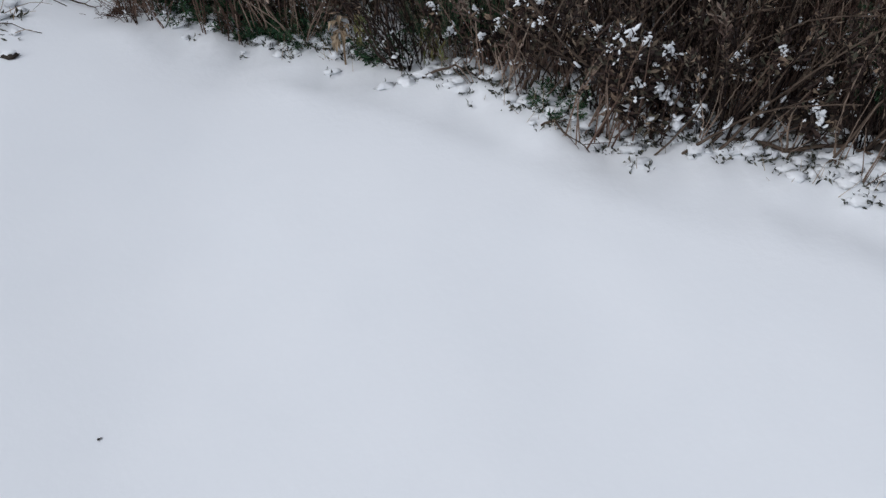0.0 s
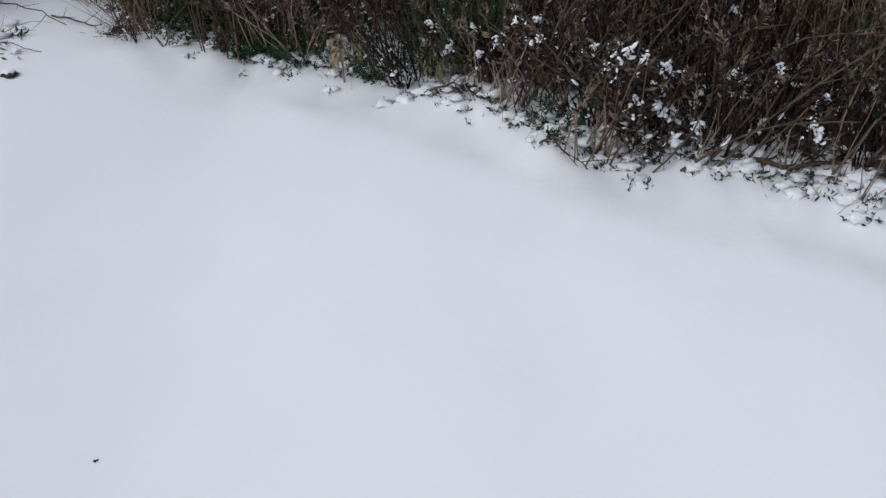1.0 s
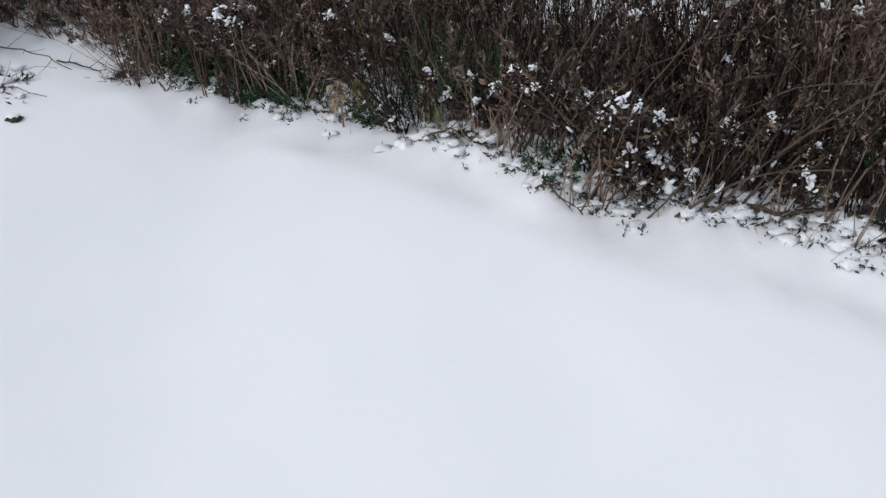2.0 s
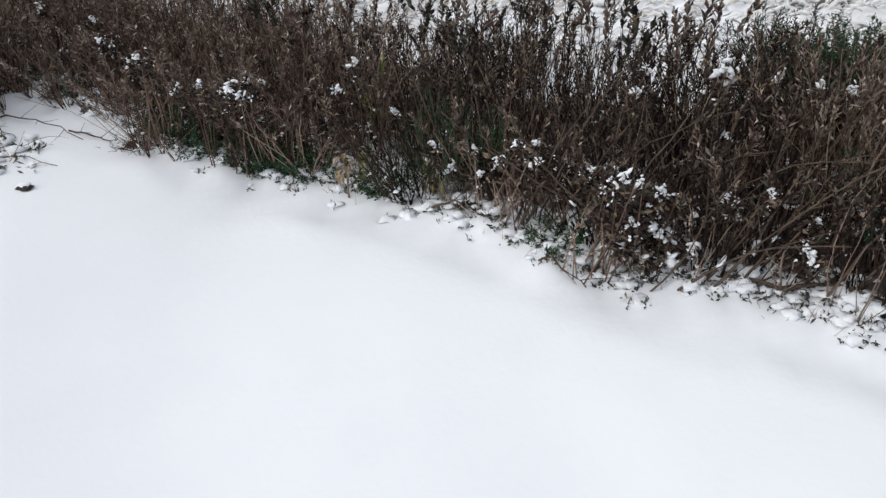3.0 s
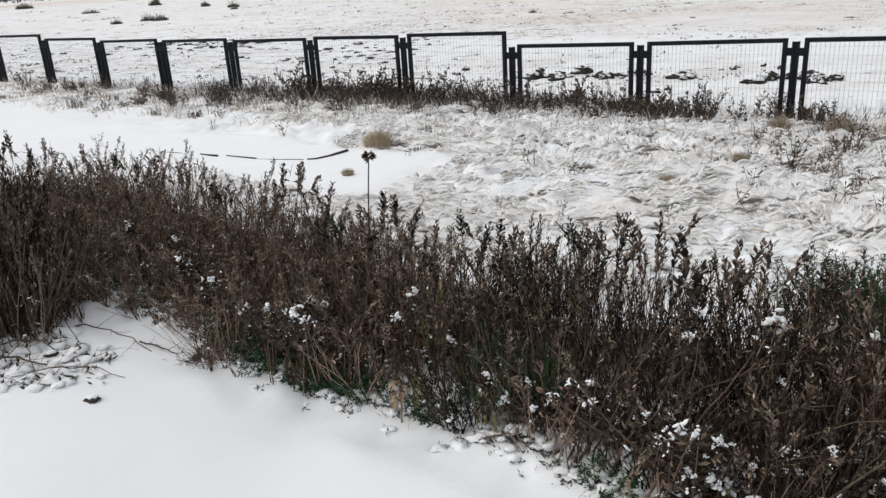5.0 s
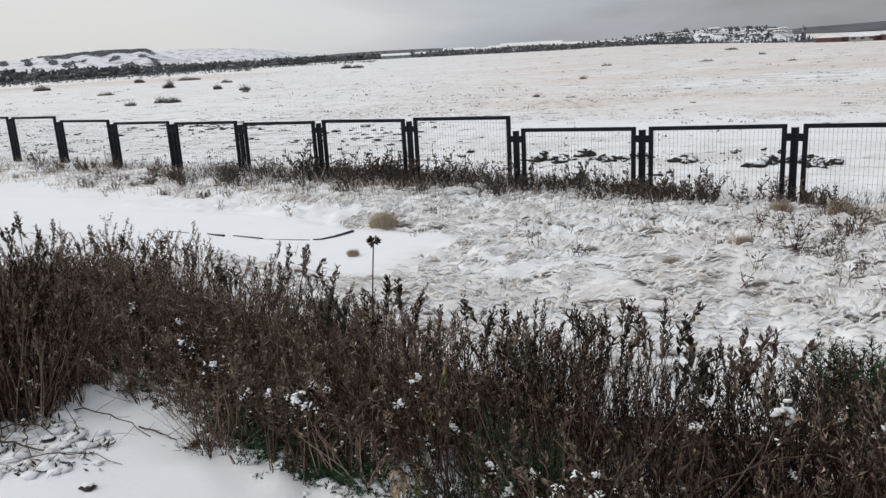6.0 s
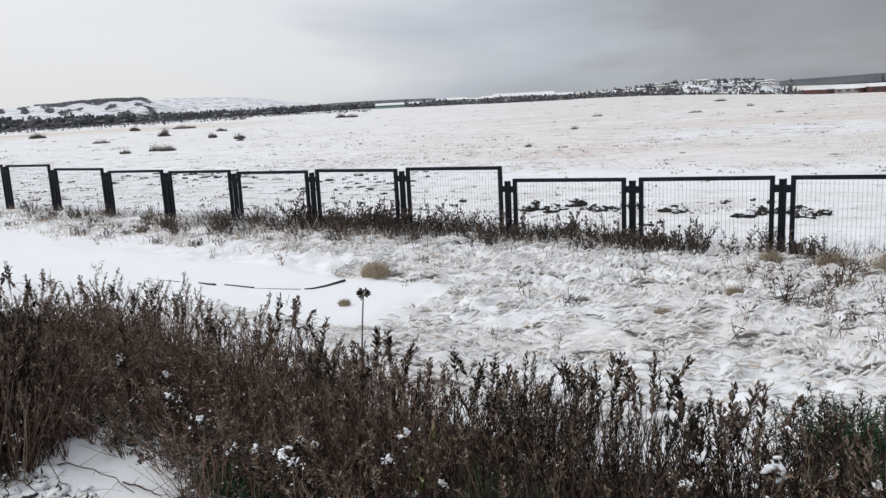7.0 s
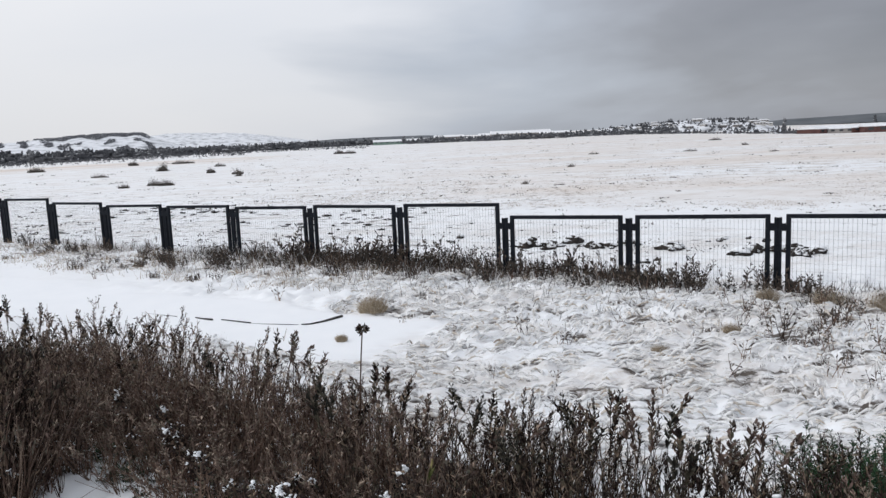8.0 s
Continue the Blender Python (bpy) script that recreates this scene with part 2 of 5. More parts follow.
def path_amount(x, y):
    """1 on the smooth snow strip of the buried path."""
    k, off = along_fence(x, y)
    near = -2.95 + 0.10 * math.sin(x * 1.7)
    strip = smooth(near - 2.05, near - 1.75, off) * (1 - smooth(near - 0.15, near + 0.12, off))
    return strip * smooth(1.35, 1.75, k)


def height(x, y):
    s = bed(x, y)
    d = math.hypot(x, y)
    near = 0.45 + 0.15 * smooth(-0.5, -1.7, x) if x < 0 else 0.45
    z = near * (1 - smooth(0.7, 3.6, s))
    if d < 40:
        if s < 0.9:
            # soft bank in front of the bed, lumps under the plants
            z -= 0.017 * smooth(-0.34, -0.17, s) * (1 - 0.7 * smooth(-0.15, 0.0, s)) * smooth(-0.6, 0.1, x)
            z += 0.012 * smooth(-0.40, -0.20, s) * fbm(x, y, 3.2, 6.0)
            lump = smooth(-0.42, 0.02, s) * (1 - smooth(0.5, 0.9, s))
            z += lump * (0.034 * fbm(x, y, 4.5, 3.1) + 0.016 * fbm(x, y, 13.0, 7.7))
            z += 0.010 * fbm(x, y, 1.3, 1.0) + 0.004 * fbm(x, y, 4.0, 2.0) * smooth(-0.8, -0.1, s)
        k, off = along_fence(x, y)
        if s > 1.0:
            p = path_amount(x, y)
            g = smooth(1.0, 1.8, s) * (1 - p)
            z += g * (0.045 * fbm(x, y, 1.1, 5.0) + 0.085 * abs(fbm(x, y, 2.8, 9.0)) + 0.045 * fbm(x * 0.8, y * 1.5, 6.5, 4.0)) * (1 - 0.6 * smooth(0.3, 2.0, off))
            z += 0.035 * p
    far_rate = 0.008 + 0.010 * smooth(0.22, 0.48, x / max(d, 1))
    z -= far_rate * min(max(d - 110, 0.0), 900.0)
    if 6 < d < 1500:
        z += (0.05 * fbm(x, y, 0.16, 2.0) + 0.12 * fbm(x, y, 0.03, 8.0)) * smooth(12, 40, d)
    return z


def span(a, b, step, grow, reach):
    v = list(np.arange(a, b, step))
    for sign, end in ((1, b), (-1, a)):
        w, g = end, step
        out = []
        while abs(w - end) < reach:
            w += sign * g
            g *= grow
            out.append(w)
        v = v + [end] + out if sign > 0 else out[::-1] + v
    return v


def build_ground():
    xs = span(-3.6, 5.6, 0.045, 1.10, 3900)
    ys = span(-0.4, 12.4, 0.045, 1.10, 3900)
    nx, ny = len(xs), len(ys)
    verts, cover, soil, tan = [], [], [], []
    for y in ys:
        for x in xs:
            verts.append((x, y, height(x, y)))
            s, (k, off) = bed(x, y), along_fence(x, y)
            c = 0.5 * smooth(0.9, 1.6, s) * (1 - path_amount(x, y))
            left = smooth(2.2, 3.4, k) * (1 - smooth(-1.9, -1.2, off))
            c *= 1 - 0.85 * left
            if off > 0.5:
                d = math.hypot(x, y)
                c = 0.42 + 0.3 * smooth(-0.1, 0.25, x / d) * smooth(22, 40, d)
                c *= smooth(0.5, 1.4, off)
                c *= 1 - 0.8 * smooth(5.5, 6.5, off) * (1 - smooth(8.5, 10.5, off))
            cover.append(c)
            so = smooth(0.5, 1.5, off) * (0.74 + 0.12 * smooth(3.0, 4.5, k) * (1 - smooth(12, 16, off)))
            so = max(so, 0.96 * smooth(0.9, 0.2, abs(off + 0.4)) * smooth(-0.8, 0.3, k) * (1 - smooth(3.6, 5.8, k)))
            # soil specks here also darken the shaded gaps between grass clumps by colour
            if s > 1.2 and off < 0:
                so = max(so, 0.93 * (1 - path_amount(x, y)) * (1 - 0.7 * left))
            if -0.05 < s < 1.5:
                so = max(so, (1 - smooth(2.9, 3.5, x)) * smooth(-3.9, -3.3, x) * 1.35 * smooth(0.06, 0.30 - 0.16 * smooth(0.6, 1.1, x), s) * (1 - smooth(1.0, 1.4, s)))
            soil.append(so)
            far = math.hypot(x, y)
            strip = smooth(88, 100, far) * (1 - smooth(125, 145, far)) * (1 - smooth(-0.26, -0.16, x / max(far, 1)))
            tan.append(1.5 * strip + smooth(8, 16, off) * (0.30 + 0.75 * smooth(-0.15, 0.2, x / max(far, 1))) + 0.06 * smooth(1.2, 1.8, s) * (off < 0) * (1 - path_amount(x, y)))
    faces = [(j * nx + i, j * nx + i + 1, (j + 1) * nx + i + 1, (j + 1) * nx + i) for j in range(ny - 1) for i in range(nx - 1)]
    me = bpy.data.meshes.new("ground")
    me.from_pydata(verts, [], faces)
    me.polygons.foreach_set("use_smooth", [True] * len(faces))
    me.attributes.new("cover", "FLOAT", "POINT").data.foreach_set("value", cover)
    me.attributes.new("soil", "FLOAT", "POINT").data.foreach_set("value", soil)
    me.attributes.new("tan", "FLOAT", "POINT").data.foreach_set("value", tan)
    me.materials.append(GROUND)
    return tagged(new("ground", me), "open ground under fresh snow with flattened dry grass", "ground", kind="structure")


build_ground()


# ---- mesh helpers ----
class Shape:
    """Gathers loose pieces into one mesh."""

    def __init__(self):
        self.v, self.f = [], []

    def tube(self, pts, r0, r1, sides=4):
        base = len(self.v)
        n = len(pts)
        for i, p in enumerate(pts):
            t = (Vector(pts[min(i + 1, n - 1)]) - Vector(pts[max(i - 1, 0)])).normalized()
            a = t.orthogonal().normalized()
            b = t.cross(a)
            r = r0 + (r1 - r0) * i / (n - 1)
            for j in range(sides):
                w = 2 * math.pi * j / sides
                self.v.append(Vector(p) + (a * math.cos(w) + b * math.sin(w)) * r)
        for i in range(n - 1):
            for j in range(sides):
                k = (j + 1) % sides
                self.f.append((base + i * sides + j, base + i * sides + k, base + (i + 1) * sides + k, base + (i + 1) * sides + j))
        self.f.append(tuple(base + j for j in reversed(range(sides))))
        self.f.append(tuple(base + (n - 1) * sides + j for j in range(sides)))

    def leaf(self, p, way, side, length, width, fold=0.25, droop=0.0):
        """A folded, pointed blade from p along way."""
        up = side.cross(way)
        b = len(self.v)
        m = p + way * length * 0.62
        tip = p + way * length - up * droop * length
        self.v += [p, m + side * width * 0.55 + up * fold * width, m - up * 0.1 * width, m - side * width * 0.5 + up * fold * width, tip]
        self.f += [(b, b + 2, b + 1), (b, b + 3, b + 2), (b + 1, b + 2, b + 4), (b + 2, b + 3, b + 4)]

    def blade(self, pts, width, side):
        b = len(self.v)
        n = len(pts)
        for i, p in enumerate(pts):
            w = width * (1 - 0.8 * i / (n - 1)) * 0.5
            self.v += [p + side * w, p - side * w]
        for i in range(n - 1):
            k = b + 2 * i
            self.f.append((k, k + 1, k + 3, k + 2))

    def lump(self, c, rx, ry, rz, rng, rings=3, segs=7, rough=0.25):
        """An uneven rounded lump, flatter below."""
        b = len(self.v)
        off = rng.uniform(0, 90)

        def point(th, ph):
            q = Vector((math.sin(th) * math.cos(ph), math.sin(th) * math.sin(ph), math.cos(th)))
            k = 1 + rough * noise.noise(q * 1.9 + Vector((off, off, 0)))
            z = q.z * (1 if q.z > 0 else 0.55)
            return Vector((c[0] + q.x * rx * k, c[1] + q.y * ry * k, c[2] + z * rz * k))

        self.v.append(point(0, 0))
        for i in range(1, rings + 1):
            for j in range(segs):
                self.v.append(point(math.pi * i / (rings + 1), 2 * math.pi * j / segs))
        self.v.append(point(math.pi, 0))
        last = len(self.v) - 1
        for j in range(segs):
            k = (j + 1) % segs
            self.f.append((b, b + 1 + j, b + 1 + k))
            for i in range(rings - 1):
                q = b + 1 + i * segs
                self.f.append((q + j, q + segs + j, q + segs + k, q + k))
            q = b + 1 + (rings - 1) * segs
            self.f.append((q + j, last, q + k))

    def drape(self, c, way, a, b, h, rng):
        """A small ragged piece of snow lying along way."""
        n0 = len(self.v)
        self.lump((0, 0, 0), a * 0.8, b * 1.35, h * 1.35, rng, 3, 6, 0.55)
        way = Vector(way).normalized()
        side = way.cross(Vector((0, 0, 1)))
        side = side.normalized() if side.length > 0.05 else Vector((1, 0, 0))
        up = side.cross(way)
        for p in self.v[n0:]:
            p.xyz = Vector(c) + way * p.x + side * p.y + up * p.z

    def snow_clump(self, c, r, rng, count=6, fall=0.5):
        """Ragged tongues of snow that hang over leaves and meet in one mass."""
        main = rng.uniform(0, 6.28)
        for i in range(count):
            w = main + rng.gauss(0, 0.8)
            out = rng.gauss(0.0, 0.42) * r
            q = Vector(c) + Vector((math.cos(w) * out, math.sin(w) * out * 0.8, rng.gauss(-0.15, 0.28) * r - fall * abs(out) * rng.uniform(0.2, 1.2)))
            way = Vector((math.cos(w), math.sin(w), rng.choice((-1, 1)) * fall * rng.uniform(0.1, 1.6)))
            k = rng.uniform(0.45, 1.1) * r
            self.drape(q, way, k * 0.58, k * rng.uniform(0.13, 0.30), k * rng.uniform(0.10, 0.20), rng)

    def box(self, lo, hi, bevel=0.0):
        """A box with its long edges taken off."""
        x0, y0, z0 = lo
        x1, y1, z1 = hi
        c = bevel
        b = len(self.v)
        ring = [(x0 + c, y0), (x1 - c, y0), (x1, y0 + c), (x1, y1 - c), (x1 - c, y1), (x0 + c, y1), (x0, y1 - c), (x0, y0 + c)] if c else [(x0, y0), (x1, y0), (x1, y1), (x0, y1)]
        m = len(ring)
        for z in (z0, z1):
            self.v += [Vector((x, y, z)) for x, y in ring]
        for j in range(m):
            k = (j + 1) % m
            self.f.append((b + j, b + k, b + m + k, b + m + j))
        self.f.append(tuple(b + j for j in reversed(range(m))))
        self.f.append(tuple(b + m + j for j in range(m)))

    def mesh(self, name, mat, soft=False):
        me = bpy.data.meshes.new(name)
        me.from_pydata([tuple(p) for p in self.v], [], self.f)
        if soft:
            me.polygons.foreach_set("use_smooth", [True] * len(self.f))
        me.materials.append(mat)
        return me


def part(name, shape, mat, parent, label="", soft=False, kind=""):
    me = shape if isinstance(shape, bpy.types.Mesh) else shape.mesh(name, mat, soft)
    ob = new(name, me)
    ob.parent = parent
    return tagged(ob, label, kind=kind)


def single(name, shape, mat, label, category, group="", kind="", soft=False):
    return tagged(new(name, shape.mesh(name, mat, soft)), label, category, group, kind)


def bend(p, way, length, n, rng, lean=0.0, wobble=0.06, gravity=0.0):
    """A wavering line from p."""
    pts, d = [Vector(p)], Vector(way).normalized()
    for i in range(n):
        d = (d + Vector((rng.gauss(0, wobble), rng.gauss(0, wobble), rng.gauss(0, wobble * 0.5) + lean - gravity * i / n))).normalized()
        pts.append(pts[-1] + d * length / n)
    return pts


def at_line(pts, t):
    f = t * (len(pts) - 1)
    i = min(int(f), len(pts) - 2)
    return pts[i].lerp(pts[i + 1], f - i), (pts[i + 1] - pts[i]).normalized()


# ---- the wire fence ----
# top of each panel above the ground at its nearer and farther upright
PANEL_TOPS = ((-2, 1.0, 0.99), (-1, 0.985, 0.955), (0, 0.95, 0.91), (1, 0.905, 0.875), (2, 1.055, 1.03), (3, 1.01, 0.995), (4, 0.975, 0.945), (5, 0.975, 0.945),
              (6, 0.97, 0.94), (7, 0.995, 0.983), (8, 1.07, 1.05), (9, 1.06, 1.05), (10, 1.05, 1.05))
FENCE_TURN = Matrix(((FENCE_DIR[0], -FENCE_DIR[1], 0, 0), (FENCE_DIR[1], FENCE_DIR[0], 0, 0), (0, 0, 1, 0), (0, 0, 0, 1)))


def fence_pose(k):
    return Matrix.Translation((FENCE0[0] + FENCE_DIR[0] * PITCH * k, FENCE0[1] + FENCE_DIR[1] * PITCH * k, 0)) @ FENCE_TURN


def fence_panel(k, near_top, far_top, fence):
    """Welded tube frame with wire, local x along the fence."""
    a, b, t = 0.118, PITCH - 0.118, 0.027
    s = Shape()
    for x, top in ((a, near_top), (b, far_top)):
        s.box((x - t, -t, -0.15), (x + t, t, top), 0.006)
    n0 = len(s.v)
    s.box((a + t + 0.001, -t, -t * 1.8), (b - t - 0.001, t, 0), 0.0)
    for v in s.v[n0:]:
        v.z += near_top + (far_top - near_top) * (v.x - a) / (b - a)
    frame_ob = part("panel", s, PAINT, fence)
    s = Shape()
    n = 33
    for i in range(1, n):
        x = a + (b - a) * i / n
        s.tube([(x, 0, 0.03), (x, 0, min(near_top, far_top) - 0.03)], 0.0016, 0.0016, 3)
    z = 0.06
    while z < min(near_top, far_top) - 0.06:
        s.tube([(a + t, 0.004, z), (b - t, 0.004, z)], 0.0009, 0.0009, 3)
        z += 0.10
    part("wire_mesh", s, WIRE, frame_ob, "thin welded wire grid")
    frame_ob.matrix_world = fence_pose(k)


def fence_post(k, top, fence):
    s = Shape()
    for side in (-1, 1):
        s.box((side * 0.024 - 0.018, -0.025, -0.2), (side * 0.024 + 0.018, 0.025, top), 0.004)
    s.box((-0.006, -0.016, -0.2), (0.006, 0.016, top - 0.004), 0.0)
    post = part("post", s, PAINT, fence)
    for z in (top - 0.12,):
        for side in (-1, 1):
            s = Shape()
            s.box((0.0425 if side > 0 else -0.0905, -0.02, z - 0.045), (0.0905 if side > 0 else -0.0425, 0.02, z + 0.045), 0.003)
            part("bracket", s, PAINT, post)
    s = Shape()
    s.lump((0, 0, top + 0.002), 0.042, 0.038, 0.012, random.Random(k), 3, 8)
    part("snow_cap", s, SNOW, post, "small cap of snow", True)
    post.matrix_world = fence_pose(k)


wire_fence = tagged(new("wire_fence"), "low black steel fence of framed wire panels in snow", "fence")
for k, a, b in PANEL_TOPS:
    fence_panel(k, a, b, wire_fence)
for k in range(-2, 12):
    tops = [(a if k == i else b) for i, a, b in PANEL_TOPS if i in (k, k - 1)]
    fence_post(k, min(tops) - 0.035, wire_fence)


# ---- shrubs ----
def shrub(seed, high, wide, stems, leafy, snow, name="shrub", leaf_mat=None, leaf_len=0.033, stem_r=0.0030, bark_mat=None, top_leaf=0.20, even=False):
    """Upright woody stems that carry erect wilted leaves, thickest at the tips; snow caught in the forks."""
    rng = random.Random(seed)
    root = new(name)
    leaves, caps, sides = Shape(), Shape(), Shape()
    for i in range(stems):
        w, r = rng.uniform(0, 2 * math.pi), wide * math.sqrt(rng.random()) * 0.5
        p = Vector((r * math.cos(w), r * math.sin(w), -0.05))
        lean = rng.uniform(0.0, 0.24) * (0.5 + r / wide) * (0.35 if even else 1)
        way = Vector((math.cos(w) * lean + rng.gauss(0, 0.06), math.sin(w) * lean + rng.gauss(0, 0.06), 1))
        length = high * rng.uniform(0.92, 1.05) if even else high * (rng.uniform(0.80, 1.08) if rng.random() < 0.42 else rng.uniform(0.42, 0.82))
        pts = bend(p, way, length, 6, rng, 0.03, 0.05 if even else 0.09)
        s = Shape()
        rr = stem_r * rng.uniform(0.7, 1.4)
        s.tube(pts, rr, rr * 0.35, 4)
        for _ in range(0 if even else 3):
            # bare stalks that fork off at the foot
            s.tube(bend(p, way + Vector((rng.gauss(0, 0.16), rng.gauss(0, 0.16), 0)), length * rng.uniform(0.5, 0.95), 5, rng, 0.02, 0.07), rr * 0.7, rr * 0.3, 3)
        lines = [(pts, max(0.25, 1 - top_leaf * rng.uniform(0.6, 1.5) / length))]
        for _ in range(rng.choice((0, 0, 1, 1))):
            q, d = at_line(pts, rng.uniform(0.40, 0.75))
            o = Vector((rng.gauss(0, 1), rng.gauss(0, 1), 0)).normalized()
            br = bend(q, d + o * rng.uniform(0.25, 0.6), length * rng.uniform(0.2, 0.42), 4, rng, 0.14, 0.08)
            s.tube(br, rr * 0.55, rr * 0.25, 3)
            lines.append((br, 0.45))
        part("stem", s, bark_mat or BARK, root)
        for line, start in lines:
            size = (line[-1] - line[0]).length
            count = int(leafy * size * (1 - start) * (1.0 if length > 0.78 * high else 0.35)) + 2
            spin = rng.uniform(0, 6)
            for j in range(count):
                t = start + (1 - start) * (j + rng.random()) / count
                t = 1 - (1 - t) ** 1.25
                q, d = at_line(line, min(t, 0.999))
                spin += 2.4
                a = d.orthogonal().normalized()
                o = a * math.cos(spin) + d.cross(a) * math.sin(spin)
                dead = rng.random() < 0.06
                open_ = (rng.uniform(0.25, 0.70) if t > 0.8 and length > 0.78 * high else rng.uniform(0.08, 0.42)) if not dead else rng.uniform(0.9, 2.2)
                wv = (d * math.cos(open_) + o * math.sin(open_)).normalized()
                ln = leaf_len * rng.uniform(0.55, 1.25) * (1.1 - 0.35 * (t > 0.93))
                leaves.leaf(q, wv, wv.cross(o + d * 0.01).normalized(), ln * 1.1, ln * (rng.uniform(0.28, 0.42) if even else rng.uniform(0.18, 0.32)), rng.uniform(0.1, 0.5), rng.uniform(-0.2, 0.3))
        for j in range(rng.choice((0, 0, 1, 2, 3))):
            # withered leaves left hanging lower down
            q, d = at_line(pts, rng.uniform(0.15, 0.8))
            w = Vector((rng.gauss(0, 1), rng.gauss(0, 1), rng.gauss(-0.5, 0.5))).normalized()
            ln = leaf_len * rng.uniform(0.6, 1.3)
            leaves.leaf(q, w, w.orthogonal().normalized(), ln * 1.2, ln * rng.uniform(0.14, 0.28), rng.uniform(0.2, 0.7), rng.uniform(0, 0.5))
        if rng.random() < snow:
            for _ in range(rng.choice((1, 1, 2, 3))):
                q, d = at_line(pts, rng.uniform(0.06, 0.62) * rng.uniform(0.5, 1))
                caps.snow_clump(q + Vector((0, 0, 0.003)), rng.uniform(0.012, 0.030), rng, rng.randint(2, 5), 0.6)
    part("foliage", leaves, leaf_mat or LEAF, root, kind="stuff")
    if caps.v:
        part("caught_snow", caps, SNOW, root, "small lumps of caught snow", True, kind="stuff")
    return root


def low_green(seed, high, wide, twigs, name="green_shrub"):
    """Feathery dark green shoots."""
    rng = random.Random(seed)
    root = new(name)
    wood, needles, caps = Shape(), Shape(), Shape()
    for i in range(twigs):
        w, r = rng.uniform(0, 2 * math.pi), wide * math.sqrt(rng.random()) * 0.5
        p = Vector((r * math.cos(w), r * math.sin(w), -0.03))
        way = Vector((math.cos(w) * rng.uniform(0.1, 0.9), math.sin(w) * rng.uniform(0.1, 0.9), 1))
        pts = bend(p, way, high * rng.uniform(0.6, 1.15), 5, rng, 0.02, 0.14)
        wood.tube(pts, 0.002, 0.0008, 3)
        for j in range(int(34 + high * 40)):
            t = (0.45 if high > 0.3 else 0.15) + (0.55 if high > 0.3 else 0.85) * rng.random()
            q, d = at_line(pts, min(t, 0.999))
            o = Vector((rng.gauss(0, 1), rng.gauss(0, 1), rng.gauss(0, 1))).normalized()
            wv = (d * 0.8 + o).normalized()
            needles.leaf(q, wv, wv.orthogonal().normalized(), rng.uniform(0.014, 0.030), 0.0052, 0.2)
        if rng.random() < 0.16:
            q, d = at_line(pts, rng.uniform(0.3, 1))
            g = rng.uniform(0.5, 1.2)
            caps.snow_clump(q, 0.020 * g, rng, 3, 0.5)
    part("wood", wood, BARK, root, kind="stuff")
    part("foliage", needles, GREENLEAF, root, kind="stuff")
    if caps.v:
        part("caught_snow", caps, SNOW, root, "small lumps of caught snow", True, kind="stuff")
    return root


def place(proto, x, y, turn, size, tall, label="", used=[]):
    m = Matrix.Translation((x, y, height(x, y) - 0.01)) @ pose(0, 0, 0, 0, 0, turn) @ Matrix.Diagonal((size, size, tall, 1))
    if proto not in used:
        used.append(proto)
        proto.matrix_world = m
        ob = proto
    else:
        ob = copy_thing(proto, m)
        ob.scale = m.to_scale()
    if label:
        ob["label"] = label
    return ob


def prototypes(seed, leaf_mat, bark, label):
    out = []
    for i, (high, wide, stems, leafy, snow) in enumerate(((0.70, 0.36, 29, 120, 0.40), (0.66, 0.34, 28, 132, 0.36), (0.74, 0.38, 31, 112, 0.42), (0.62, 0.34, 28, 120, 0.46), (0.68, 0.36, 29, 132, 0.40))):
        ob = shrub(seed + i, high, wide, stems, leafy, snow, "shrub", leaf_mat, 0.030, 0.0030, bark)
        tagged(ob, label, "shrub", "shrubs of the planted bed")
        out.append(ob)
    return out


def tallness(x):
    """How tall the bed grows over its length, against 0.68 m."""
    return float(np.interp(x, (-3.5, -2.0, -1.0, -0.45, -0.15, 0.1, 0.8, 1.4, 2.5), (0.55, 0.575, 0.63, 0.71, 0.72, 0.73, 0.75, 0.75, 0.77)))


